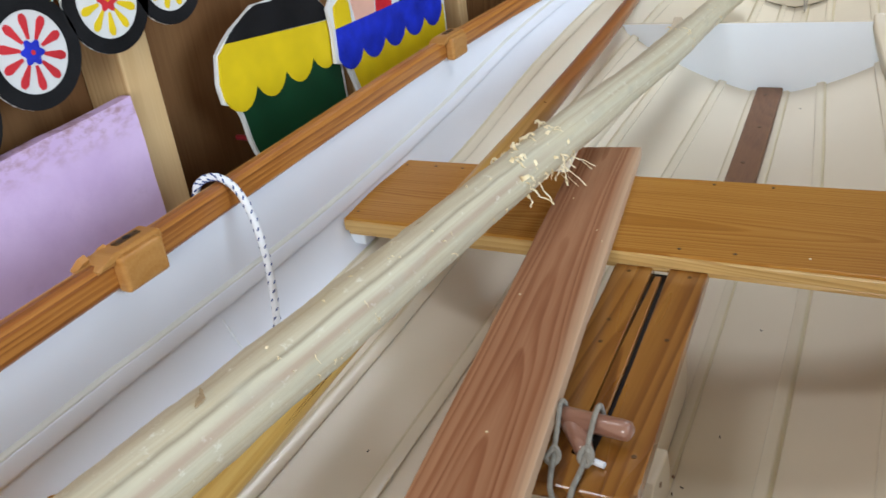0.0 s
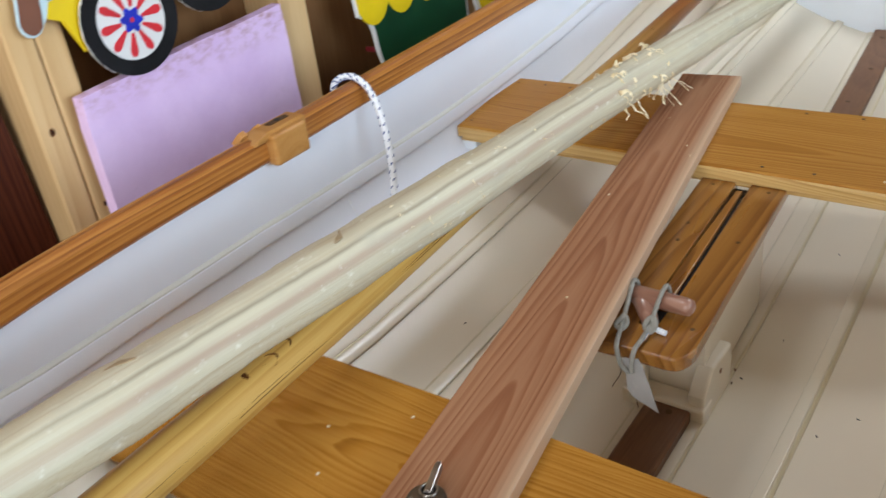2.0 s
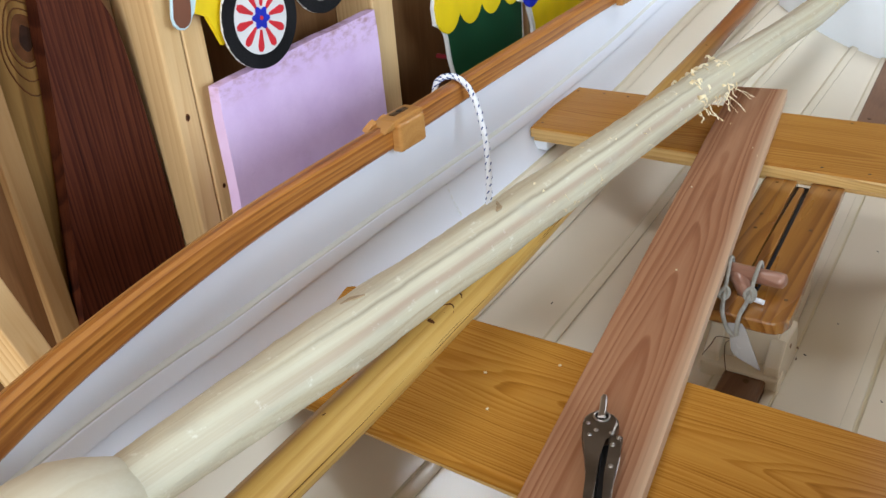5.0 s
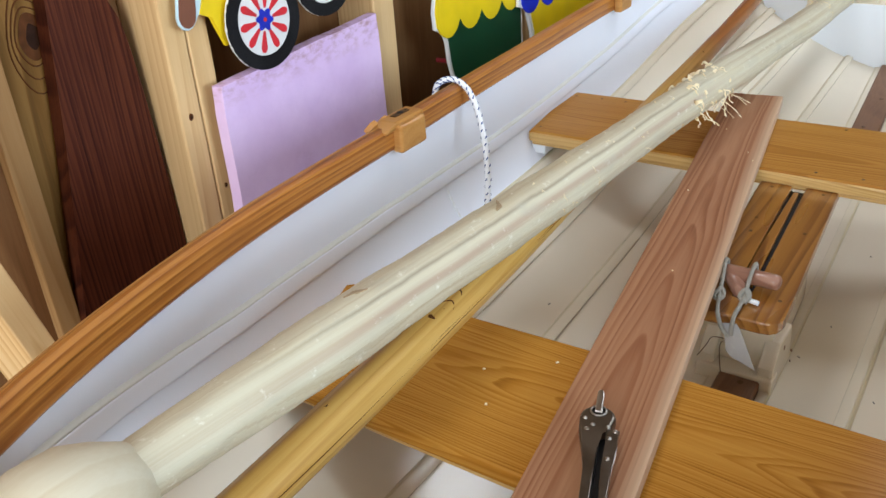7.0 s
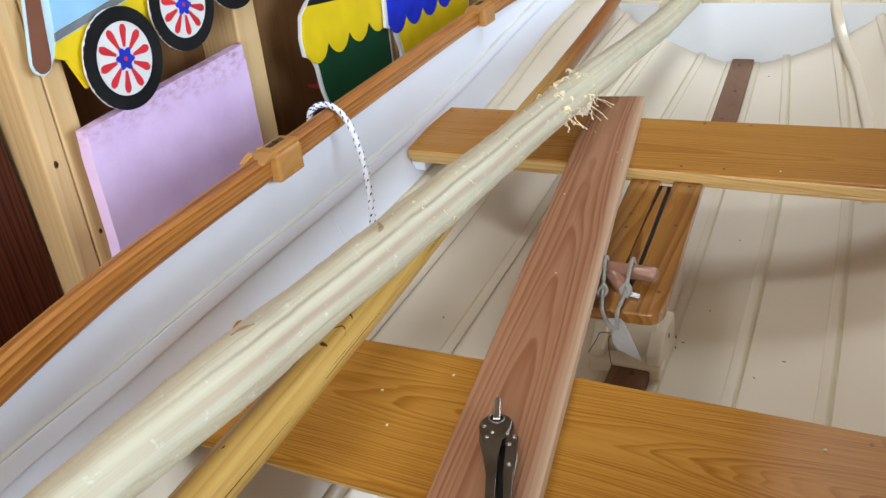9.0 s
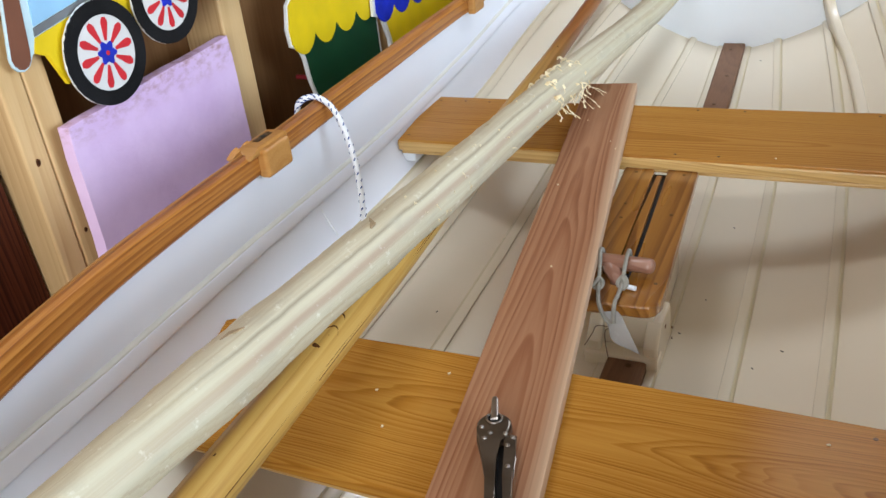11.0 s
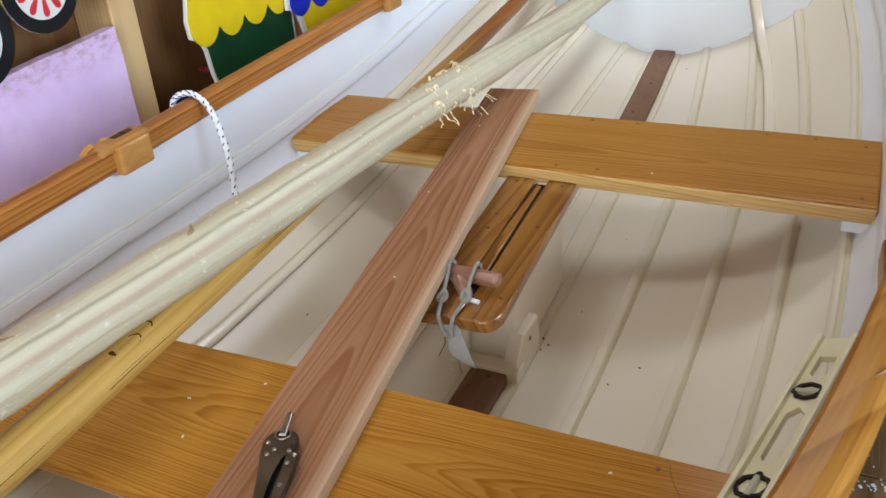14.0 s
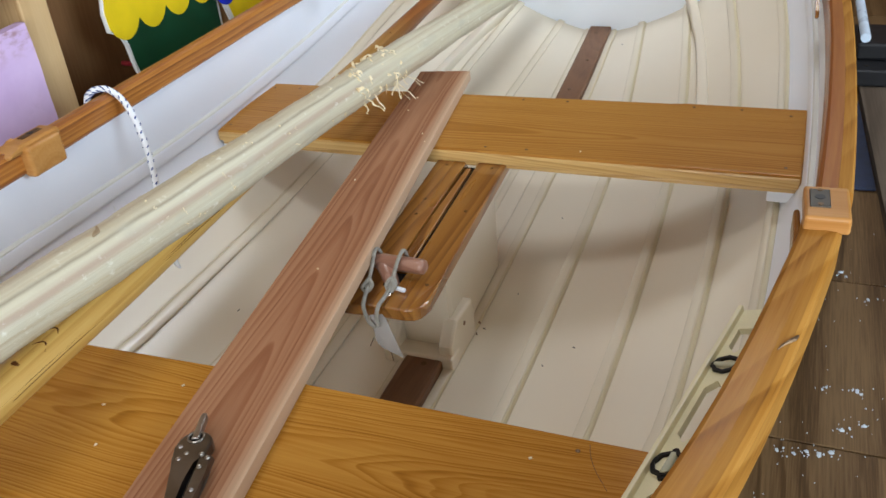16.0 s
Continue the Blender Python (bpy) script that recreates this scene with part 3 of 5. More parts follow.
def cart_wheel(parent, cy, cz, r, x, spoke_mat, hub_mat, eye_mat, turn=0.0):
    """A round cut-out: white disc, black tyre ring, painted petals for spokes and a flower hub."""
    disc(cy, cz, r, x - 0.006, x, CRAFT_WHITE, parent, "wheel_disc")
    outer, inner = circle(r * 0.998, 40), circle(r * 0.715, 40)
    bm = bmesh.new()
    rows = [[bm.verts.new((x + d, cy + a, cz + b)) for a, b in ring] for ring, d in ((outer, -0.002), (outer, 0.0012), (inner, 0.0012), (inner, -0.002))]
    for k in range(40):
        for p, q in zip(rows, rows[1:]):
            bm.faces.new((p[k], p[(k + 1) % 40], q[(k + 1) % 40], q[k]))
    part("tyre", bm, BLACK, parent)
    for i in range(10):
        a = turn + i * math.tau / 10
        petal = []
        for k in range(9):
            s = k / 8
            petal.append((r * (0.23 + 0.43 * s), r * 0.088 * (0.3 + s * 0.85) * (1 - max(0, s - 0.8) * 3.2)))
        pts = petal + [(u, -v) for u, v in reversed(petal)]
        pts = [(cy + u * math.cos(a) - v * math.sin(a), cz + u * math.sin(a) + v * math.cos(a)) for u, v in pts]
        part("spoke", slab(pts, x - 0.001, x + 0.001, to=wall_matrix(0)), spoke_mat, parent)
    flower = [(cy + r * (0.20 + 0.04 * math.cos(6 * t + 1)) * math.cos(t), cz + r * (0.20 + 0.04 * math.cos(6 * t + 1)) * math.sin(t)) for t in (i * math.tau / 42 for i in range(42))]
    part("hub", slab(flower, x - 0.001, x + 0.0018, to=wall_matrix(0)), hub_mat, parent)
    disc(cy, cz, r * 0.045, x, x + 0.0026, eye_mat, parent, "hub_eye", 10, 0)


def flat(name, pts, x0, x1, mat, parent, bevel=0.0015):
    return part(name, slab(pts, x0, x1, bevel, to=wall_matrix(0)), mat, parent)


def painted_wagon(label, wheels, body, bands):
    wagon = tagged(empty("painted_wagon", (0, 0, 0)), label, "cut-out", "painted cut-outs on the wall")
    flat("board", body, -0.852, -0.846, PALE_EDGE, wagon)
    for k, (pts, mat, name) in enumerate(bands):
        flat(name, pts, -0.8525 if name == "yellow_body" else -0.8465, -0.8448 + 0.0004 * k, mat, wagon, 0)
    for w in wheels:
        cart_wheel(wagon, *w)
    return wagon


painted_wagon(
    "yellow and blue painted plywood wagon cut-out with red-spoked wheels",
    [(-0.483, 0.708, 0.088, -0.83, RED, BLUE, RED, 0.1), (-0.315, 0.763, 0.084, -0.83, RED, BLUE, RED, 0.3)],
    [(-0.655, 0.745), (-0.653, 0.733), (-0.646, 0.725), (-0.636, 0.722), (-0.626, 0.725), (-0.618, 0.733), (-0.612, 0.745), (-0.585, 0.735), (-0.563, 0.682), (-0.45, 0.70), (-0.25, 0.77), (-0.22, 0.95), (-0.60, 0.95), (-0.628, 0.86)],
    [
        ([(-0.6525, 0.745), (-0.650, 0.735), (-0.644, 0.728), (-0.636, 0.7255), (-0.627, 0.728), (-0.620, 0.735), (-0.616, 0.75), (-0.606, 0.82), (-0.585, 0.94), (-0.60, 0.945), (-0.626, 0.86)], CRAFT_BROWN, "brown_end_post"),
        ([(-0.610, 0.743), (-0.587, 0.733), (-0.565, 0.680), (-0.46, 0.70), (-0.26, 0.77), (-0.245, 0.83), (-0.60, 0.765)], YELLOW, "yellow_body"),
        ([(-0.600, 0.767), (-0.245, 0.832), (-0.243, 0.845), (-0.597, 0.780)], GREY, "grey_stripe"),
        ([(-0.596, 0.782), (-0.242, 0.847), (-0.232, 0.94), (-0.575, 0.94)], SKYBLUE, "blue_side"),
    ],
)
painted_wagon(
    "painted plywood wagon cut-out with yellow-spoked wheels and red hubs",
    [(-0.158, 0.805, 0.084, -0.83, YELLOW, RED, YELLOW, 0.2), (-0.022, 0.815, 0.080, -0.83, YELLOW, RED, YELLOW, 0.0)],
    [(-0.20, 0.83), (-0.10, 0.78), (0.03, 0.79), (0.08, 0.83), (0.09, 0.97), (-0.21, 0.97)],
    [([(-0.19, 0.835), (-0.10, 0.785), (0.03, 0.795), (0.075, 0.835), (0.08, 0.90), (-0.195, 0.89)], GREY, "grey_body"), ([(-0.195, 0.893), (0.08, 0.903), (0.085, 0.965), (-0.2, 0.965)], SKYBLUE, "blue_side")],
)


def scallops(start, end, lobes, drop, top):
    """A band with a scalloped lower edge between two points; top: its upper corners."""
    pts = []
    for i in range(lobes):
        for k in range(9):
            s = k / 8
            y = start[0] + (end[0] - start[0]) * (i + s) / lobes
            z = start[1] + (end[1] - start[1]) * (i + s) / lobes - drop * math.sin(math.pi * s) ** 0.7
            if not (k == 0 and i > 0):
                pts.append((y, z))
    return pts + top


def green_stall():
    stall = tagged(empty("painted_stall"), "painted plywood cut-out with green body and scalloped yellow awning", "cut-out", "painted cut-outs on the wall")
    edge = [(p.x, p.y) for p in smooth_line([(0.062, 0.560, 0), (0.10, 0.535, 0), (0.115, 0.46, 0), (0.15, 0.36, 0), (0.155, 0.25, 0)], 4)]
    flat("board", [(0.10, 0.672), (0.072, 0.652), (0.058, 0.60)] + edge + [(0.47, 0.25), (0.46, 0.636), (0.405, 0.694), (0.345, 0.719), (0.30, 0.731), (0.258, 0.716), (0.20, 0.718), (0.128, 0.688)], -0.861, -0.852, CRAFT_WHITE, stall)
    edge2 = [(y + 0.006, z) for y, z in edge]
    flat("green_body", edge2 + [(0.455, 0.26), (0.452, 0.60), (0.10, 0.60)], -0.853, -0.8505, GREEN, stall, 0)
    flat("yellow_awning", scallops((0.066, 0.566), (0.455, 0.572), 4, 0.036, [(0.452, 0.632), (0.10, 0.667), (0.075, 0.65), (0.062, 0.60)]), -0.853, -0.8495, YELLOW, stall, 0)
    flat("black_roof", [(0.45, 0.634)] + [(p.x, p.y) for p in smooth_line([(0.44, 0.652, 0), (0.40, 0.690, 0), (0.34, 0.715, 0), (0.30, 0.728, 0), (0.26, 0.714, 0), (0.20, 0.715, 0), (0.13, 0.687, 0), (0.10, 0.667, 0)], 5)], -0.853, -0.849, BLACK, stall, 0)
    disc(0.125, 0.470, 0.006, -0.90, -0.865, DARK_RED, stall, "red_knob", 12)


def yellow_stall():
    stall = tagged(empty("painted_puppet_stall"), "painted plywood cut-out with yellow body and scalloped blue curtain", "cut-out", "painted cut-outs on the wall")
    flat("board", [(0.428, 0.61), (0.418, 0.54), (0.462, 0.527), (0.488, 0.46), (0.50, 0.25), (0.95, 0.25), (0.95, 0.66), (0.80, 0.72), (0.46, 0.70), (0.42, 0.66)], -0.845, -0.836, CRAFT_WHITE, stall)
    flat("yellow_body", [(0.475, 0.525), (0.500, 0.46), (0.51, 0.26), (0.94, 0.26), (0.94, 0.56), (0.50, 0.56)], -0.837, -0.8345, YELLOW, stall, 0)
    flat("blue_curtain", scallops((0.432, 0.545), (0.93, 0.550), 5, 0.034, [(0.93, 0.615), (0.436, 0.612)]), -0.837, -0.8335, BLUE, stall, 0)
    flat("yellow_patch", [(0.436, 0.613), (0.50, 0.613), (0.50, 0.66), (0.475, 0.675), (0.44, 0.66)], -0.837, -0.8332, YELLOW, stall, 0)
    flat("pale_patch", [(0.52, 0.613), (0.60, 0.613), (0.61, 0.66), (0.56, 0.69), (0.51, 0.66)], -0.837, -0.8334, PINK, stall, 0)
    flat("red_patch", [(0.61, 0.613), (0.68, 0.613), (0.69, 0.67), (0.62, 0.69)], -0.837, -0.8333, RED, stall, 0)
    flat("green_patch", [(0.72, 0.613), (0.82, 0.613), (0.80, 0.69), (0.73, 0.69)], -0.837, -0.8333, GREEN, stall, 0)


PINK = paint("pale_pink_craft_paint", (0.75, 0.42, 0.32), 0.5, None, 0, 0.1, 0.3, 14.0)
green_stall()
yellow_stall()


# ---- the boat ----
boat = tagged(empty("rowing_dinghy"), "cream-painted clinker rowing dinghy with varnished gunwales and thwarts", "boat")
RUN = [-1.86 + 0.05 * i for i in range(78)]


def strake(i, side):
    """One plank of the hull, its lower edge set back behind the plank below."""
    rows = []
    for y in RUN:
        lo = lap_at(i - 1, y) if i else 0.0
        hi = lap_at(i, y) if i < len(LAP) else 1.0
        inner, outer = [], []
        n = 9
        for k in range(n + 1):
            s = k / n
            if i >= 4:
                s = 1 - (1 - s) ** 1.6
            u = lo + (hi - lo) * s
            p, o = skin(side * u, y), outward(side * u, y)
            d = 0.0035 * (1 - s)
            inner.append(p + o * d)
            outer.append(p + o * (d + 0.009))
        rows.append(inner + outer[::-1])
    return part("strake", sweep(rows), HULL if i < 5 else TOPSIDE, boat, smooth=True)


for side in (-1, 1):
    for i in range(len(LAP) + 1):
        strake(i, side)


def lap_bead(i, side):
    """The flat batten that covers a lap of the planking, with a stained ledge along its upper edge and a sharp lower edge."""
    w, h = ((0.010, 0.004) if i == 0 else (0.0125, 0.0075)) if i < 5 else (0.0150, 0.0090)
    face = ((-0.62, 0.92), (-0.54, 1.0), (-0.46, 1.03), (0.0, 1.06), (0.72, 1.03), (0.84, 0.96), (0.90, 0.80), (0.93, -0.45), (-0.62, -0.45))
    ledge = ((-1.05, -0.25), (-0.98, 0.12), (-0.80, 0.60), (-0.635, 0.90), (-0.635, -0.45))
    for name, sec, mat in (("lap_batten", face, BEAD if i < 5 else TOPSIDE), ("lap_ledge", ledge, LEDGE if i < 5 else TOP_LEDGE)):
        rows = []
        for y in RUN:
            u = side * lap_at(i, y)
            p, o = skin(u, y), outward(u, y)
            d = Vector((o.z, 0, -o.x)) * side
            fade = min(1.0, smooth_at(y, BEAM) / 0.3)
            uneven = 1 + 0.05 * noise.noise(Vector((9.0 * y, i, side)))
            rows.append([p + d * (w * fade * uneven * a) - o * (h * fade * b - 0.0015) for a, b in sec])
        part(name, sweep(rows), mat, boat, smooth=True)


for side in (-1, 1):
    for i in range(len(LAP)):
        lap_bead(i, side)


def rail(name, rows, mat, label, sec):
    return part(name, sweep([[(c.x + d * a, c.y, c.z + b) for a, b in sec] for c, d in rows]), mat, boat, label)


def gunwale(side):
    """Outer rail and inwale of one side; on the other side the fore part is one broad figured timber."""
    rows = [(skin(side, y), side) for y in RUN]
    out, inn = (0.025, -0.018) if side > 0 else (0.0125, -0.012)
    outer = [(0.0045, -0.034), (out - 0.004, -0.034), (out - 0.001, -0.030), (out, 0.010), (out - 0.002, 0.0150), (out - 0.004, 0.0172), (0.0045, 0.018)]
    low = -0.036 if side > 0 else -0.025
    inner = [(0.004, low), (inn + 0.003, low), (inn, low + 0.004), (inn, 0.006), (inn + 0.003, 0.0132), (inn + 0.009, 0.0172), (0.004, 0.0172)]
    if side < 0:
        rail("inwale", rows, INWALE, "dark orange streaked varnished inwale", inner)
        rail("outer_rail", rows, GUNWALE, "light orange varnished pine rubbing rail", outer)
        return
    cut = next(k for k, y in enumerate(RUN) if y > -0.43)
    cap = [(inn + 0.003, -0.036), (out - 0.006, -0.034), (out - 0.001, -0.028), (out, 0.011), (out - 0.002, 0.0158), (out - 0.006, 0.018), (0.008, 0.0188), (inn + 0.006, 0.018), (inn + 0.002, 0.0155), (inn, 0.010), (inn, -0.032)]
    timber = rail("figured_gunwale", rows[:cut], FIGURED, "broad orange varnished gunwale with swirling figure", cap)
    c = skin(1, -0.725)
    crack = [(c.x + 0.006 + 0.018 * k / 6, -0.745 + 0.034 * k / 6 + 0.002 * math.sin(k), c.z + 0.0183 - 0.0012 * max(0, k - 4)) for k in range(7)]
    part("bark_pocket", tube(crack, [0.0004, 0.0010, 0.0013, 0.0016, 0.0020, 0.0022, 0.0012], 6), SCREW, timber, "dark bark pocket in the gunwale")
    broad = [(-0.010, -0.036), (0.0135, -0.034), (0.0135, 0.0172), (-0.004, 0.0172), (-0.008, 0.015), (-0.010, 0.010)]
    edge = [(0.0136, -0.034), (0.027, -0.030), (0.0305, -0.020), (0.0305, 0.011), (0.0295, 0.0155), (0.0275, 0.0172), (0.0136, 0.0173)]
    rail("inwale", rows[cut:], RED_RAIL, "red-brown varnished gunwale plank", broad)
    rail("outer_rail", rows[cut:], FIGURED, "light orange varnished rubbing rail", edge)


for side in (-1, 1):
    gunwale(side)


def rowlock_block(side, y):
    c = skin(side, y)
    m = Matrix.Translation((c.x, y, c.z)) @ Matrix.Rotation(radians(1.9), 4, "Z")
    if side > 0:
        m = m @ Matrix.Translation((0.0, 0.0, 0.0105))
        blk = part("rowlock_block", box(-0.019, 0.0275, -0.040, 0.034, 0.004, 0.024, 0.0035, segments=3), BLOCK, boat, "glossy varnished wooden rowlock block", m=m)
        pad = slab([(-0.115, -0.044), (-0.105, -0.050), (-0.085, -0.046), (-0.040, -0.036), (0.020, -0.034), (0.026, -0.026), (0.020, 0.000), (-0.030, 0.000), (-0.060, -0.014), (-0.100, -0.034)], -0.027, -0.0195, 0.004)
        pad.transform(Matrix(((0, 0, 1, 0), (1, 0, 0, 0), (0, 1, 0, 0), (0, 0, 0, 1))))
        part("inner_knee", pad, CASE, blk, "dark varnished knee under the block")
    else:
        prof = [(-0.068, 0.015), (-0.060, 0.018), (-0.046, 0.022), (-0.036, 0.024), (0.038, 0.024), (0.042, 0.021), (0.044, 0.010), (-0.066, 0.010)]
        bm = slab(prof, -0.022, 0.016, 0.004)
        bm.transform(Matrix(((0, 0, side, 0), (1, 0, 0, 0), (0, 1, 0, 0), (0, 0, 0, 1))))
        blk = part("rowlock_block", bm, BLOCK, boat, "glossy varnished wooden rowlock block", m=m)
        pad = box(0.010, 0.032, -0.040, 0.034, -0.030, 0.019, 0.006, segments=3)
        part("inner_pad", pad, BLOCK, blk)
    part("rowlock_plate", box(-0.0135 if side > 0 else -0.006, 0.0075 if side > 0 else 0.006, -0.018, 0.024, 0.023, 0.0255, 0.001), BRASSY if side > 0 else SCREW, blk, "dull metal rowlock plate")
    # no hole is cut: a black disc paints the shade inside the socket
    part("rowlock_socket", slab(circle(0.0055, 20, -0.003 if side > 0 else 0, 0.004), 0.0253, 0.0261), DARK, blk)
    for dy in (-0.017, 0.017):
        part("plate_screw", slab(circle(0.0028, 10, 0, 0.004), 0.0254, 0.0264), SCREW, blk, m=Matrix.Translation((-0.003 if side > 0 else 0, dy, 0)))
    return blk


for side in (-1, 1):
    for y in (-0.472, 0.575):
        rowlock_block(side, y)


def screws(parent, places, z, r=0.0042):
    for x, y in places:
        bm = slab(circle(r, 12), -0.001, 0.0006)
        part("screw", bm, SCREW, parent, m=Matrix.Translation((x, y, z)))


def far_thwart():
    z0, z1 = 0.358, 0.380
    out = [(-0.573, 0.0), (0.576, 0.0), (0.582, 0.302), (0.345, 0.302), (0.325, 0.288), (-0.300, 0.270), (-0.332, 0.290), (-0.606, 0.284), (-0.614, 0.276)]
    bm = slab(out, z0, z1, 0.005, segments=3)
    th = part("thwart", bm, THWART, boat, "golden varnished wide wooden thwart with screw heads")
    part("front_edging", box(-0.571, 0.574, -0.0045, 0.002, z0 - 0.001, z1 - 0.004, 0.002), THWART_EDGE, th, "pale yellow front edge")
    part("front_lip", box(-0.565, 0.570, -0.002, 0.014, z0 - 0.009, z0 - 0.0015, 0.002), THWART_EDGE, th)
    screws(th, [(-0.56, 0.03), (-0.585, 0.255), (-0.52, 0.258), (-0.46, 0.258), (0.55, 0.03), (0.55, 0.262), (0.46, 0.28), (0.37, 0.28), (0.02, 0.268), (0.115, 0.272), (0.02, 0.02), (0.10, 0.022)], z1, 0.003)
    for x0, x1 in ((-0.585, -0.535), (0.525, 0.585)):
        part("thwart_cleat", box(x0, x1, 0.002, 0.25, z0 - 0.030, z0 - 0.010, 0.003), WHITE, boat, "white painted cleat under the thwart")


far_thwart()


def near_thwart():
    z0, z1 = 0.358, 0.380
    out = [(-0.418, -0.950), (0.47, -0.945), (0.505, -0.70), (0.49, -0.692), (-0.10, -0.697), (-0.484, -0.707), (-0.494, -0.716)]
    th = part("thwart", slab(out, z0, z1, 0.006, segments=3), THWART_FLAME, boat, "golden varnished wooden thwart with flowing grain")
    part("front_lip", box(-0.405, 0.46, -0.943, -0.930, z0 - 0.008, z0 - 0.0005, 0.002), THWART_EDGE, th)
    screws(th, [(0.375, -0.715), (0.46, -0.90), (-0.44, -0.75), (-0.40, -0.92)], z1, 0.0026)
    for x0, x1 in ((-0.47, -0.41), (0.43, 0.48)):
        part("thwart_cleat", box(x0, x1, -0.93, -0.72, z0 - 0.034, z0 - 0.012, 0.003), WHITE, boat, "white painted cleat under the thwart")


near_thwart()


def stern_bulkhead():
    y = 1.338
    n = 24
    pts, top = [], 0.402
    for k in range(n + 1):
        u = -0.80 + 1.60 * k / n
        p = skin(u, y)
        if p.z < top:
            pts.append((p.x, p.z - 0.004))
    bm = slab([(pts[0][0] - 0.012, top)] + pts + [(pts[-1][0] + 0.012, top)], 0, 0.012, 0.001)
    bm.transform(Matrix(((1, 0, 0, 0), (0, 0, -1, y + 0.012), (0, 1, 0, 0), (0, 0, 0, 1))))
    part("bulkhead", bm, WHITE, boat, "white gloss plywood bulkhead")
    part("bulkhead_edge", box(pts[0][0] - 0.01, pts[-1][0] + 0.01, y + 0.001, y + 0.011, top - 0.001, top + 0.0015), BEAD, boat, "cream top edge of the bulkhead")
    # closed stern
    pts = [skin(-0.999 + 1.998 * k / 30, 1.985) for k in range(31)]
    bm = slab([(p.x, p.z) for p in pts], 0, 0.02)
    bm.transform(Matrix(((1, 0, 0, 0), (0, 0, -1, 2.0), (0, 1, 0, 0), (0, 0, 0, 1))))
    part("transom", bm, HULL, boat, "cream painted transom")


stern_bulkhead()


def seat_rail(side):
    """A curved white batten from the bulkhead down the inside of the hull."""
    stops = [(0.212, 1.336, 0.415), (0.228, 1.315, 0.360), (0.248, 1.26, 0.318), (0.272, 1.16, 0.292), (0.305, 1.0, 0.268), (0.345, 0.7, 0.235), (0.358, 0.50, 0.217), (0.362, 0.36, 0.210)]
    line = smooth_line([(side * (x + 0.033 * y) - 0.033 * y, y, z) for x, y, z in stops], 12)
    rows = []
    for p in line:
        rows.append([p + Vector((a, 0, b)) for a, b in ((-0.013, -0.03), (0.013, -0.03), (0.013, 0.004), (0.0125, 0.007), (0.0105, 0.0095), (0.008, 0.010), (-0.008, 0.010), (-0.0105, 0.0095), (-0.0125, 0.007), (-0.013, 0.004))])
    part("seat_rail", sweep(rows), HULL, boat, "curved cream-painted batten along the bilge", smooth=True)


for side in (-1, 1):
    seat_rail(side)


def outer_keel():
    rows = []
    for k in range(31):
        y = -1.35 + 3.3 * k / 30
        c = skin(0, y)
        rows.append([(c.x - 0.014, y, 0.0), (c.x + 0.014, y, 0.0), (c.x + 0.018, y, c.z - 0.009), (c.x - 0.018, y, c.z - 0.009)])
    part("outer_keel", sweep(rows), WHITE, boat, "white painted keel")


outer_keel()


def keel_strip(y0, y1, w=0.034):
    rows = []
    n = 14
    for k in range(n + 1):
        y = y0 + (y1 - y0) * k / n
        c = skin(0, y)
        z = c.z + 0.007
        rows.append([(c.x - w, y, z - 0.01), (c.x + w, y, z - 0.01), (c.x + w, y, z + 0.009), (c.x + w - 0.003, y, z + 0.012), (c.x - w + 0.003, y, z + 0.012), (c.x - w, y, z + 0.009)])
    st = part("keel_strip", sweep(rows), STRIP, boat, "dark brown hardwood keel strip with screws")
    k = 0
    y = y0 + 0.06
    while y < y1:
        c = skin(0, y)
        z = c.z + 0.007
        screws(st, [(c.x + 0.006 * (-1) ** k, y)], z + 0.0122, 0.005)
        y += 0.2
        k += 1


keel_strip(0.62, 1.332)
keel_strip(-1.2, -0.30)


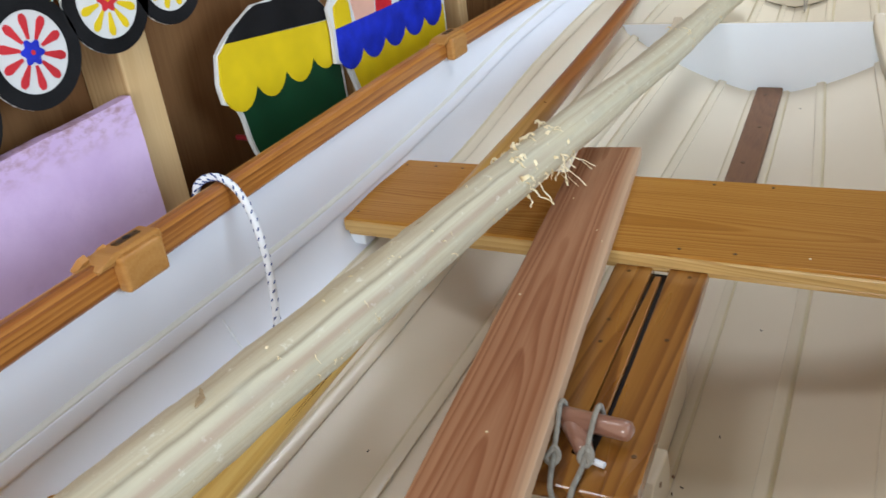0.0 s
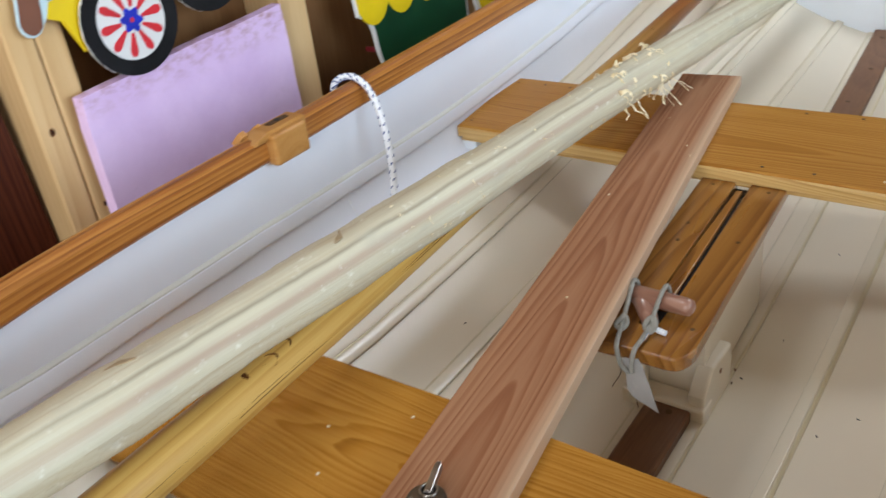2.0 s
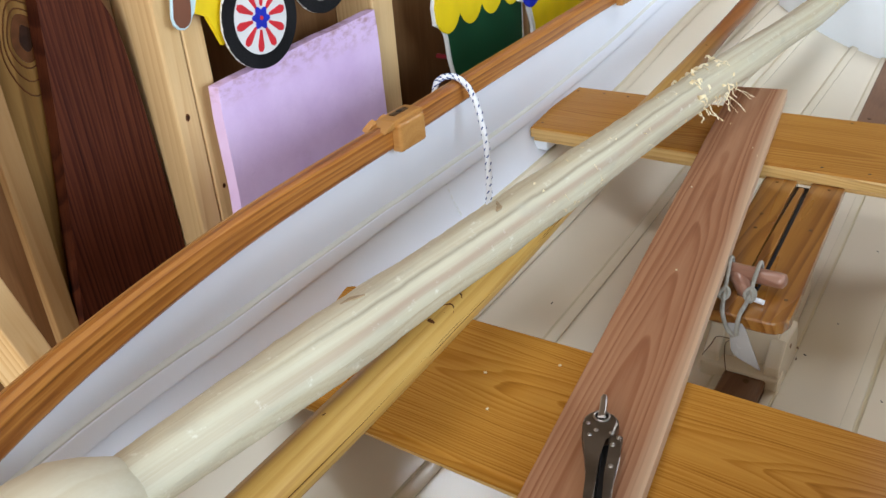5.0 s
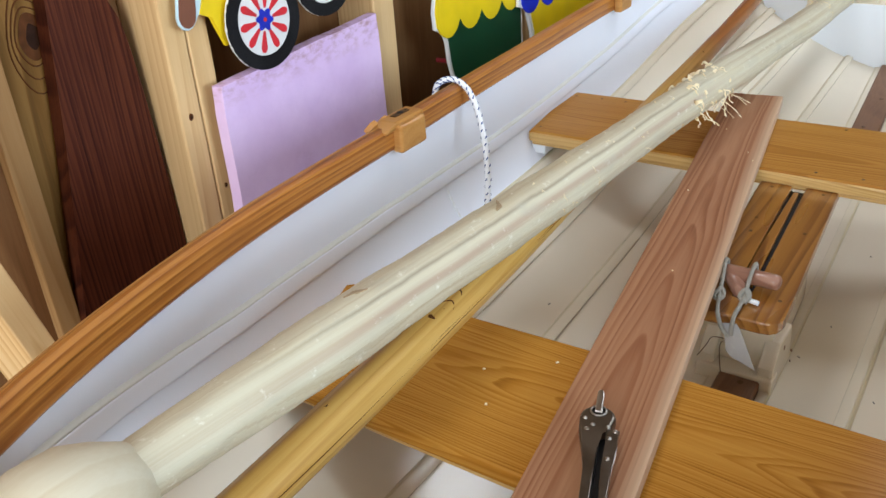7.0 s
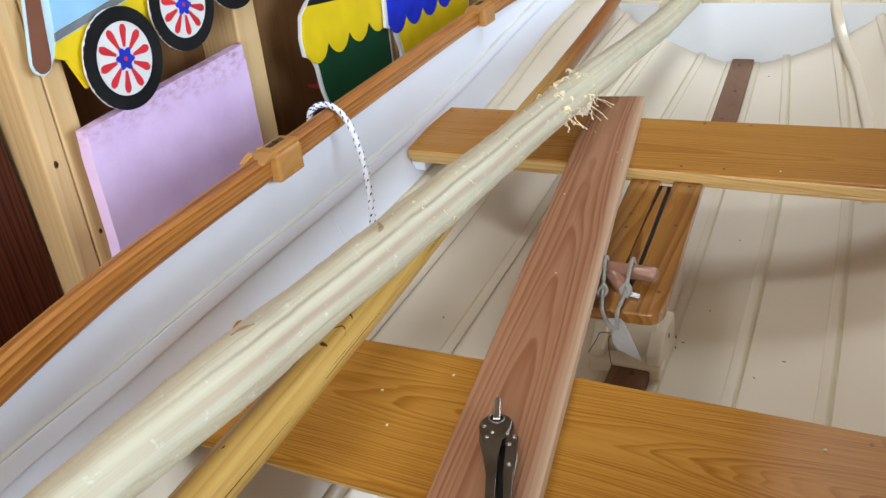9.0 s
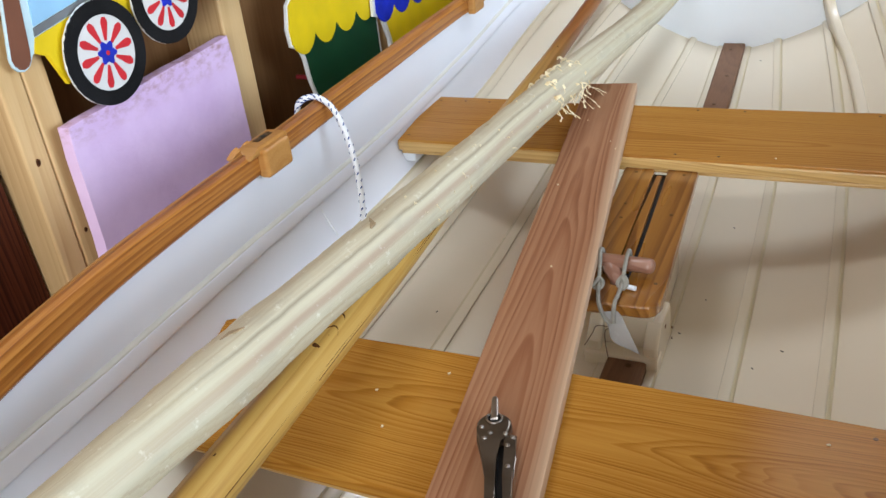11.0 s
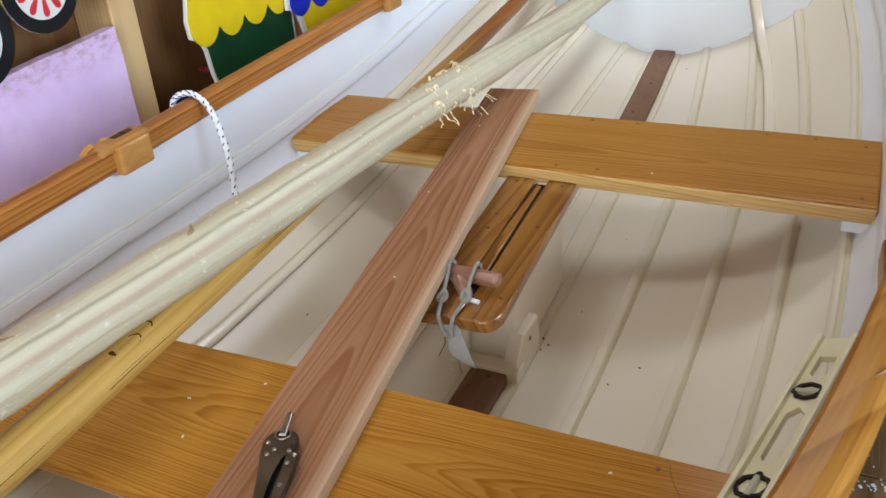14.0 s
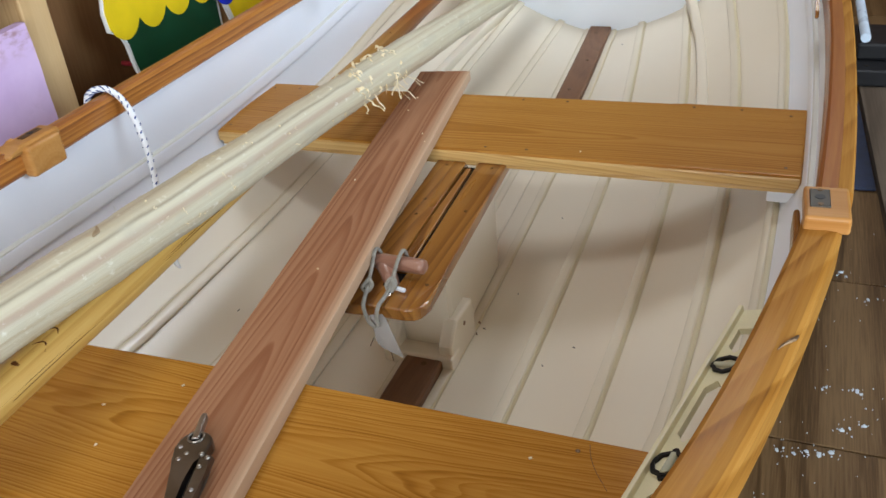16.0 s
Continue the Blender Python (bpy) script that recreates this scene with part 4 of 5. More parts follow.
def board_case():
    top = 0.356
    # two long cheeks, joined at the near end, with the slot between them
    right = part("case_cheek", slab([(0.010, 0.012), (0.066, 0.022), (0.0960, -0.452), (0.0955, -0.466), (0.0915, -0.478), (0.083, -0.486), (0.070, -0.489), (0.036, -0.4895), (0.036, -0.385), (0.0315, -0.30)], top - 0.02, top, 0.003), CASE, boat, "dark varnished centreboard-case cheek")
    left = part("case_cheek", slab([(-0.072, 0.004), (-0.014, 0.008), (0.004, -0.30), (0.009, -0.437), (0.0345, -0.440), (0.0355, -0.488), (-0.024, -0.492), (-0.034, -0.478)], top - 0.021, top - 0.001, 0.003), CASE, boat, "dark varnished centreboard-case cheek")
    screws(right, [(0.045, -0.02), (0.055, -0.19), (0.078, -0.42)], top, 0.003)
    screws(left, [(-0.045, -0.02), (-0.032, -0.16), (-0.026, -0.215)], top - 0.001, 0.003)
    part("board_head", slab([(-0.006, -0.02), (0.004, -0.02), (0.029, -0.384), (0.0095, -0.384), (0.0025, -0.25)], top - 0.0118, top - 0.004, 0.002), CASE, boat, "brown varnished head of the centreboard")
    # near-black sheet paints the shade deep in the slot
    part("slot_floor", slab([(-0.0135, 0.0), (0.0105, 0.0), (0.0325, -0.30), (0.036, -0.441), (0.0095, -0.438), (0.0045, -0.30)], top - 0.0205, top - 0.0122), SLOT, boat, "near-black sheet standing in for the shade inside the case slot")
    # cream trunk under the cheeks, with its foot blocks
    for dx in (-0.052, 0.016):
        sides = slab([(dx, 0.015), (dx + 0.018, 0.015), (dx + 0.032, -0.285), (dx + 0.014, -0.285)], 0.118, top - 0.021, 0.002)
        part("case_trunk_side", sides, HULL, boat)
    part("case_trunk_end", slab([(-0.036, -0.265), (0.048, -0.265), (0.048, -0.286), (-0.036, -0.286)], 0.118, top - 0.022, 0.002), HULL, boat)
    part("case_base", box(-0.066, 0.064, -0.325, -0.2865, 0.112, 0.142, 0.004), HULL, boat, "cream painted block across the end of the case")
    for x0, x1 in ((0.036, 0.062), (-0.064, -0.038)):
        bm = slab([(-0.20, 0.11), (-0.20, 0.165), (-0.21, 0.192), (-0.285, 0.196), (-0.318, 0.160), (-0.312, 0.11)], x0, x1, 0.005)
        bm.transform(Matrix(((0, 0, 1, 0), (1, 0, 0, 0), (0, 1, 0, 0), (0, 0, 0, 1))))
        part("foot_block", bm, HULL, boat, "cream painted block beside the centreboard case")


board_case()


def retaining_peg():
    peg = tagged(part("retaining_peg", tube([(-0.02, -0.398, 0.372), (-0.018, -0.398, 0.373), (0.063, -0.404, 0.376), (0.069, -0.4045, 0.376), (0.072, -0.405, 0.376)], [0.010, 0.0118, 0.0118, 0.011, 0.007], 20), PEG, smooth=True), "pinkish wooden toggle peg lying across the case slot", "peg")
    part("peg_stub", tube([(-0.004, -0.397, 0.370), (0.008, -0.408, 0.366), (0.020, -0.420, 0.357), (0.027, -0.428, 0.347)], [0.0125, 0.0125, 0.0115, 0.0105], 18), PEG, peg, smooth=True)
    return peg


retaining_peg()
tagged(part("white_toggle", tube([(0.040, -0.446, 0.3612), (0.055, -0.449, 0.3612)], 0.0037, 14), WHITE), "small white plastic toggle on the case", "toggle")


def twisted(line, radius, pitch, start):
    """A helix round a line: one strand of a laid cord; pitch in radians per metre."""
    out, run, up = [], 0.0, Vector((0, 0.3, 1)).normalized()
    for i, p in enumerate(line):
        d = (line[min(i + 1, len(line) - 1)] - line[max(i - 1, 0)]).normalized()
        a = d.cross(up).normalized()
        up = a.cross(d).normalized()
        if i:
            run += (p - line[i - 1]).length
        ang = start + pitch * run
        out.append(p + (a * math.cos(ang) + up * math.sin(ang)) * radius)
    return out


def cord():
    thing = tagged(empty("lanyard"), "grey twisted cord knotted round the wooden peg", "cord")
    loops = [
        [(0.030, -0.374, 0.364), (0.031, -0.386, 0.388), (0.032, -0.402, 0.3935), (0.033, -0.425, 0.384), (0.035, -0.450, 0.3695), (0.0355, -0.475, 0.364), (0.036, -0.497, 0.3635), (0.0368, -0.5085, 0.352), (0.0375, -0.509, 0.336)],
        [(-0.012, -0.377, 0.363), (-0.010, -0.391, 0.388), (-0.009, -0.406, 0.3935), (-0.004, -0.430, 0.382), (0.002, -0.460, 0.3685), (0.008, -0.485, 0.3635), (0.014, -0.502, 0.3595), (0.024, -0.510, 0.344), (0.034, -0.510, 0.334)],
        [(0.029, -0.446, 0.366), (0.036, -0.443, 0.3755), (0.042, -0.450, 0.370), (0.038, -0.458, 0.3635), (0.029, -0.454, 0.3685), (0.034, -0.446, 0.3765), (0.041, -0.455, 0.3665)],
        [(-0.006, -0.457, 0.364), (0.001, -0.453, 0.3745), (0.008, -0.459, 0.369), (0.004, -0.467, 0.3635), (-0.005, -0.464, 0.3665), (0.001, -0.455, 0.3745)],
    ]
    for pts in loops:
        line = smooth_line(pts, 26)
        for turn in range(3):
            part("cord_strand", tube(twisted(line, 0.0017, 640.0, turn * math.tau / 3), 0.00155, 7), CORD, thing, smooth=True)


cord()
bm = slab([(-0.019, 0.014), (0.002, 0.018), (0.008, 0.012), (0.024, -0.014), (0.040, -0.040), (0.026, -0.036), (0.004, -0.030), (-0.005, -0.022), (-0.009, -0.006)], -0.0012, 0.0, 0.0004)
m = Matrix.Translation((0.038, -0.5045, 0.333)) @ Matrix(((1, 0, 0, 0), (0, 0.41, -0.912, 0), (0, 0.912, 0.41, 0), (0, 0, 0, 1)))
tagged(part("plastic_tag", bm, TAG, m=m), "white plastic tag hanging from the grey cord", "tag")


# ---- loose things in the boat ----
def cedar_plank():
    far, near = Vector((-0.1925, 0.362, 0.0)), Vector((0.012, -0.925, 0.0))
    d = (near - far).normalized()
    length = 1.58
    ang = math.atan2(d.x, -d.y)
    bm = box(-0.058, 0.058, -length, 0, 0.0, 0.021, 0.0015)
    m = Matrix.Translation((far.x, far.y, 0.3805)) @ Matrix.Rotation(ang, 4, "Z")
    return tagged(part("cedar_plank", bm, PLANK, m=m), "reddish cedar plank laid fore and aft across the thwarts", "plank")


cedar_plank()


def oar_axis(y):
    """The middle line of the oar: its ends lie against the planking at bow and stern, clear of the thwarts."""
    return Vector((-0.292 - 0.0905 * y - 0.0128 * y * y, y, 0.467))


def oar_radius(y):
    return 0.0226 - 0.0026 * y


def old_oar():
    oar = tagged(empty("wooden_oar", (0, 0, 0)), "yellow varnished wooden oar with knots lying above the thwarts", "oar")
    ys = [-1.51 + 3.12 * k / 120 for k in range(121)]
    radii = [oar_radius(y) * (1 + 0.025 * math.sin(7.3 * y + 1.0) + 0.015 * math.sin(17.0 * y)) for y in ys]
    radii[0] *= 0.85
    bm = tube([oar_axis(y) for y in ys], radii, 28)
    for v in bm.verts:
        c = oar_axis(v.co.y)
        o = v.co - c
        ang = math.atan2(o.z, o.x)
        v.co = c + o * (1 - 0.045 * abs(math.sin(4 * ang + 0.6 * math.sin(1.7 * v.co.y))) + 0.012)
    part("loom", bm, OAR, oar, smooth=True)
    return oar


old_oar()


def pole_radius(y):
    """The pole narrows to a neck before its butt."""
    return (0.0355 - 0.001 * y) * (1 - 0.28 * min(1.0, max(0.0, (-1.0 - y) / 0.26)))


def stripped_pole():
    a, b = Vector((-0.2252, -0.8, 0.5335)), Vector((-0.2064, 0.8, 0.4599))
    way = (b - a) / 1.6
    pole = tagged(empty("stripped_pole"), "pale stripped sapling pole with curled shavings, resting on oar and bulkhead", "pole")
    rng = random.Random(7)
    pts, radii = [], []
    n = 260
    for k in range(n + 1):
        y = -1.29 + 3.11 * k / n
        p = a + way * (y + 0.8)
        pts.append(p + Vector((0.004 * math.sin(3.1 * y), 0, 0.003 * math.sin(4.3 * y + 1))))
        radii.append(pole_radius(y) * (1 + 0.03 * math.sin(9 * y) + 0.02 * noise.noise(Vector((4.0, 6.0 * y, 0.0)))))
    radii[0] *= 0.8
    bm = tube(pts, radii, 28)
    for v in bm.verts:
        y = v.co.y
        c = a + way * (y + 0.8)
        o = v.co - c
        ang = math.atan2(o.z, o.x)
        facet = 0.05 * abs(math.sin(3.5 * ang + 1.5 * math.sin(2.2 * y))) - 0.04
        rough = 0.05 * noise.noise(Vector((v.co.x * 45, y * 14, v.co.z * 45))) + 0.03 * noise.noise(Vector((v.co.x * 120, y * 60, v.co.z * 120)))
        v.co = c + o * (1 - facet + rough)
    part("pole_shaft", bm, POLE, pole, smooth=True)
    return pole, a, way


pole, POLE_A, POLE_WAY = stripped_pole()
POLE_WAY_N = POLE_WAY.normalized()


def locking_pliers():
    pl = tagged(empty("locking_pliers", (0, 0, 0)), "worn steel locking pliers clamped on the cedar plank", "pliers")
    m = Matrix.Translation((-0.003, -0.862, 0.402)) @ Matrix.Rotation(radians(-160), 4, "Z")
    head = [(0.0195 * math.cos(a), -0.004 + 0.0205 * math.sin(a)) for a in (math.radians(d) for d in range(10, -191, -12))]
    body = head + [(-0.0165, 0.010), (-0.009, 0.016), (-0.004, 0.022), (-0.0035, 0.050), (-0.003, 0.080), (-0.004, 0.17), (0.007, 0.17), (0.008, 0.075), (0.0125, 0.045), (0.0185, 0.018)]
    part("body", slab(body, 0.004, 0.018, 0.0035, segments=3), STEEL, pl, m=m)
    lever = [(-0.010, 0.016), (-0.017, 0.012), (-0.025, 0.014), (-0.0235, 0.028), (-0.0205, 0.042), (-0.020, 0.075), (-0.0195, 0.17), (-0.0125, 0.17), (-0.010, 0.075), (-0.0115, 0.036)]
    part("release_handle", slab(lever, 0.006, 0.0175, 0.003, segments=3), STEEL, pl, m=m)
    # added black filler: painted shade for the gap between the handles
    part("link", slab([(-0.011, 0.018), (-0.004, 0.022), (-0.003, 0.12), (-0.011, 0.12)], 0.0012, 0.007), DARK, pl, m=m)
    # black disc on the head paints the shade of the jaw mouth
    part("pivot_recess", slab([(0.0085 * math.cos(a), -0.0135 + 0.0085 * math.sin(a)) for a in (k * math.tau / 20 for k in range(20))], 0.012, 0.0184, 0.0006), DARK, pl, m=m)
    part("pivot_ring", tube([(0.0085 * math.cos(a), -0.0135 + 0.0085 * math.sin(a), 0.0186) for a in (k * math.tau / 24 for k in range(25))], 0.0012, 8, closed_ends=False), BRIGHT_STEEL, pl, m=m, smooth=True)
    part("jaw", slab([(-0.0042, -0.010), (0.0042, -0.010), (0.0038, -0.046), (0.002, -0.050), (-0.002, -0.050), (-0.0038, -0.046)], 0.0125, 0.0205, 0.0015), BRIGHT_STEEL, pl, m=m)
    for x, y in ((0.0135, 0.000), (0.004, 0.010), (0.010, 0.018), (-0.0125, 0.012), (-0.0205, 0.018), (-0.015, 0.030), (-0.0155, 0.062)):
        bm = bmesh.new()
        bmesh.ops.create_uvsphere(bm, u_segments=10, v_segments=6, radius=0.0030)
        part("rivet", bm, BRIGHT_STEEL, pl, m=m @ Matrix.Translation((x, y, 0.0170)), smooth=True)


locking_pliers()


def spirit_level():
    """An I-beam level with two open windows and two black octagonal vial holders."""
    lv = tagged(empty("spirit_level"), "cream plastic spirit level leaning inside the hull on the thwart", "spirit level")
    length, h = 0.62, 0.047
    far, near = Vector((0.5151, -0.4342, 0.3925)), Vector((0.4353, -0.80, 0.3925))
    along = (far - near).normalized()
    side = Vector((0.94, 0, 0.34))
    side = (side - along * side.dot(along)).normalized()
    up = along.cross(side).normalized()
    if up.x > 0:
        up = -up
    m = Matrix((side.to_4d(), along.to_4d(), up.to_4d(), (0, 0, 0, 1))).transposed()
    m.translation = far
    for i in range(3):
        m[3][i] = 0
    m[3][3] = 1
    part("edge_rail", box(0, 0.006, -length, 0, -0.012, 0.012, 0.0015), CREAM, lv, m=m)
    part("edge_rail", box(h - 0.006, h, -length, 0, -0.012, 0.012, 0.0015), CREAM, lv, m=m)
    holes = [(-0.098, -0.045), (-0.265, -0.155), (-0.45, -0.345)]
    solid = [(-0.045, 0.0), (-0.155, -0.098), (-0.345, -0.265), (-0.62, -0.45)]
    for y0, y1 in solid:
        part("web", box(0.006, h - 0.006, y0, y1, -0.004, 0.004), CREAM, lv, m=m)
    for y0, y1 in holes:
        for x0, x1 in ((0.006, 0.013), (h - 0.013, h - 0.006)):
            part("web_border", box(x0, x1, y0, y1, -0.004, 0.004), CREAM, lv, m=m)
    for yc in (-0.098, -0.155, -0.265, -0.345):
        d = 0.014 if yc in (-0.098, -0.265) else -0.014
        for x0, x1 in ((0.013, 0.023), (h - 0.013, h - 0.023)):
            part("web_gusset", slab([(x0, yc), (x1, yc), (x0, yc + d)], -0.0039, 0.0039), CREAM, lv, m=m)
    for yc, big, turn in ((-0.125, 0.0170, 0), (-0.302, 0.0195, 90)):
        bm = bmesh.new()
        outer, inner = circle(big, 8), circle(big - 0.0047, 8)
        rows = [[bm.verts.new((h / 2 + a, yc + b, d)) for a, b in ring] for ring, d in ((outer, -0.006), (outer, 0.0075), (inner, 0.0075), (inner, -0.006))]
        for k in range(8):
            for p, q in zip(rows, rows[1:] + rows[:1]):
                bm.faces.new((p[k], p[(k + 1) % 8], q[(k + 1) % 8], q[k]))
        holder = part("vial_holder", bm, DARK, lv, "black octagonal vial holder", m=m)
        spin = Matrix.Translation((h / 2, yc, 0)) @ Matrix.Rotation(radians(turn), 4, "Z")
        for dx in (-big - 0.001, big + 0.001):
            part("lug", slab(circle(0.0038, 10, dx, 0), -0.004, 0.0065, to=spin), DARK, holder)
        bm = tube([(-big + 0.004, 0, 0.0045), (big - 0.004, 0, 0.0045)], 0.0045, 12)
        bm.transform(spin)
        part("vial", bm, VIAL, holder)
    return lv


VIAL = paint("clear_pale_vial", (0.55, 0.56, 0.42), 0.08, None, 0, 0.1, 0.05, 20.0)
spirit_level()


def painter_rope():
    rope = tagged(empty("tied_rope"), "white braided rope with blue flecks looped over the gunwale and knotted", "rope")
    pts = [(-0.616, -0.287, 0.47), (-0.615, -0.286, 0.52), (-0.611, -0.283, 0.552), (-0.602, -0.279, 0.564), (-0.590, -0.274, 0.5685), (-0.574, -0.267, 0.5665), (-0.551, -0.265, 0.550), (-0.532, -0.268, 0.520), (-0.514, -0.278, 0.480), (-0.500, -0.290, 0.440), (-0.490, -0.304, 0.400), (-0.484, -0.318, 0.360), (-0.482, -0.326, 0.330)]
    r = 0.0056
    line = smooth_line(pts, 10)
    part("rope_fall", tube(line, r, 14), ROPE, rope, smooth=True)
    knot = [(-0.482, -0.326, 0.335), (-0.472, -0.333, 0.326), (-0.478, -0.345, 0.320), (-0.493, -0.338, 0.325), (-0.487, -0.325, 0.332), (-0.472, -0.327, 0.322), (-0.470, -0.340, 0.310), (-0.483, -0.347, 0.306)]
    part("rope_knot", tube(smooth_line(knot, 8), r * 0.95, 12), ROPE, rope, smooth=True)
    for end in ([(-0.480, -0.341, 0.312), (-0.476, -0.350, 0.285), (-0.478, -0.352, 0.255), (-0.484, -0.350, 0.235)], [(-0.484, -0.334, 0.312), (-0.468, -0.336, 0.280), (-0.458, -0.338, 0.250), (-0.452, -0.345, 0.225)]):
        part("rope_tail", tube(smooth_line(end, 6), r * 0.85, 10), ROPE, rope, smooth=True)
    rng = random.Random(3)
    way = line + smooth_line(knot, 8)
    for k in range(2, len(way) - 2, 3):
        p, d = way[k], (way[k + 1] - way[k - 1]).normalized()
        for j in range(3):
            a = 2.4 * k + j * 2.1 + rng.uniform(-0.3, 0.3)
            e1 = d.cross(Vector((0, 0, 1))) if abs(d.z) < 0.9 else d.cross(Vector((0, 1, 0)))
            e1.normalize()
            e2 = d.cross(e1)
            o = e1 * math.cos(a) + e2 * math.sin(a)
            t = (d * 0.8 + (-e1 * math.sin(a) + e2 * math.cos(a)) * 0.6).normalized()
            c = p + o * (r - 0.0006)
            part("fleck", tube([c - t * 0.0032, c, c + t * 0.0032], [0.0010, 0.0017, 0.0010], 6), FLECK, rope)


painter_rope()


# ---- shavings on the pole, chips on the thwarts ----
def curl(bm, base, normal, along, length, width, bend, rng):
    """A thin strip of wood that lifts from the pole and curls over."""
    side = along.cross(normal).normalized()
    p, d = base.copy(), (along * rng.choice((-1, 1)) * 0.9 + normal * rng.uniform(0.0, 0.45) + side * rng.uniform(-0.7, 0.7)).normalized()
    axis = (side + along * rng.uniform(-0.4, 0.4)).normalized()
    n, rows = 10, []
    for k in range(n + 1):
        w = width * (1 - 0.6 * k / n)
        t = axis * w / 2
        up = d.cross(axis).normalized() * 0.0003
        rows.append([bm.verts.new(p - t - up), bm.verts.new(p + t - up), bm.verts.new(p + t + up), bm.verts.new(p - t + up)])
        p = p + d * (length / n)
        d = (Matrix.Rotation(bend / n, 3, axis) @ d + Vector((0, 0, -0.12))).normalized()
    for a, b in zip(rows, rows[1:]):
        for k in range(4):
            bm.faces.new((a[k], a[(k + 1) % 4], b[(k + 1) % 4], b[k]))
    bm.faces.new(rows[0][::-1])
    bm.faces.new(rows[-1])


def pole_shavings():
    rng = random.Random(11)
    clusters = [(-0.62, -0.12, 34, 0.42), (-0.07, -0.01, 26, 1.2), (0.0, 0.06, 14, 0.9), (0.03, 0.14, 46, 1.3), (0.30, 0.36, 14, 0.6), (0.92, 0.96, 22, 0.8), (1.20, 1.25, 14, 0.7)]
    for y0, y1, count, size in clusters:
        for k in range(count):
            bm = bmesh.new()
            y = rng.uniform(y0, y1)
            c = POLE_A + POLE_WAY * (y + 0.8)
            a = rng.uniform(-0.4, 2.6)
            e1 = POLE_WAY_N.cross(Vector((0, 0, 1))).normalized()
            e2 = e1.cross(POLE_WAY_N).normalized()
            o = e1 * math.cos(a) + e2 * math.sin(a)
            r = pole_radius(y) - 0.0012
            curl(bm, c + o * r, o, POLE_WAY_N, rng.uniform(0.010, 0.030) * size, rng.uniform(0.0018, 0.0090) * size, rng.choice((-1, 1)) * rng.uniform(3.0, 9.0), rng)
            part("shaving", bm, SHAVING, pole)
    # long torn fibres hanging from the lower side
    for y, length, swing in [(rng.uniform(0.07, 0.13), rng.uniform(0.015, 0.05), rng.uniform(-0.01, 0.02)) for k in range(9)] + [(rng.uniform(-0.05, 0.0), rng.uniform(0.012, 0.035), rng.uniform(-0.01, 0.015)) for k in range(5)]:
        c = POLE_A + POLE_WAY * (y + 0.8) + Vector((0.024, 0, -0.010))
        pts = [c]
        for k in range(7):
            pts.append(pts[-1] + Vector((rng.uniform(-0.003, 0.007) + swing * 0.3, rng.uniform(-0.005, 0.003), -length / 7)))
        line = smooth_line(pts, 4)
        bm = tube(line, [0.0009 * (1 - 0.3 * math.sin(k * 0.9)) for k in range(len(line))], 6, squash=[(1.3, 0.45)] * len(line))
        part("torn_fibre", bm, SHAVING, pole)


pole_shavings()


def pole_knots():
    """Dark scars of cut twigs."""
    for y, a, s in ((-0.98, 1.7, 1.9), (-0.70, 1.5, 1.7), (-0.30, 1.9, 1.1), (-0.12, 1.4, 1.0)):
        c = POLE_A + POLE_WAY * (y + 0.8)
        e1 = POLE_WAY_N.cross(Vector((0, 0, 1))).normalized()
        o = e1 * math.cos(a) + e1.cross(POLE_WAY_N).normalized() * math.sin(a)
        r = pole_radius(y)
        mm = Matrix.Translation(c + o * (r - 0.0030)) @ o.to_track_quat("Z", "Y").to_matrix().to_4x4()
        pts = [(0.006 * s * math.cos(t) * (1 + 0.4 * math.sin(2 * t + a)), 0.0018 * s * math.sin(t) * (1 + 0.3 * math.cos(3 * t)) + 0.002 * s * math.cos(t) ** 2) for t in (k * math.tau / 14 for k in range(14))]
        part("twig_scar", slab(pts, 0, 0.0024, 0), SCAR, pole, m=mm)


SCAR = paint("grey_brown_twig_scar", (0.42, 0.31, 0.18), 0.6, (0.25, 0.16, 0.09), 0.7, 0.3, 0.5, 90.0)
pole_knots()


def knob_end():
    """The thick carved butt of the pole."""
    pts = [POLE_A + POLE_WAY * (y + 0.8) for y in (-1.262, -1.285, -1.31, -1.345, -1.385, -1.40)]
    part("butt", tube(pts, [0.029, 0.043, 0.054, 0.056, 0.044, 0.016], 24), POLE_END, pole, "rounded pale butt end", smooth=True)


knob_end()


def wood_chip(x, y, z, a, s=1.0):
    bm = box(-0.0045 * s, 0.0045 * s, -0.0012, 0.0012, 0, 0.0012)
    return tagged(part("wood_chip", bm, SHAVING, m=Matrix.Translation((x, y, z)) @ Matrix.Rotation(a, 4, "Z")), "tiny pale wood chip lying on the wood", "chip", "chips on the thwarts and plank")


for x, y, a in ((-0.115, -0.742, 1.0), (-0.19, -0.80, 0.3), (0.33, -0.74, 0.5), (0.20, 0.03, 2.0), (-0.15, -0.86, 1.8)):
    wood_chip(x, y, 0.3806, a, 0.4)


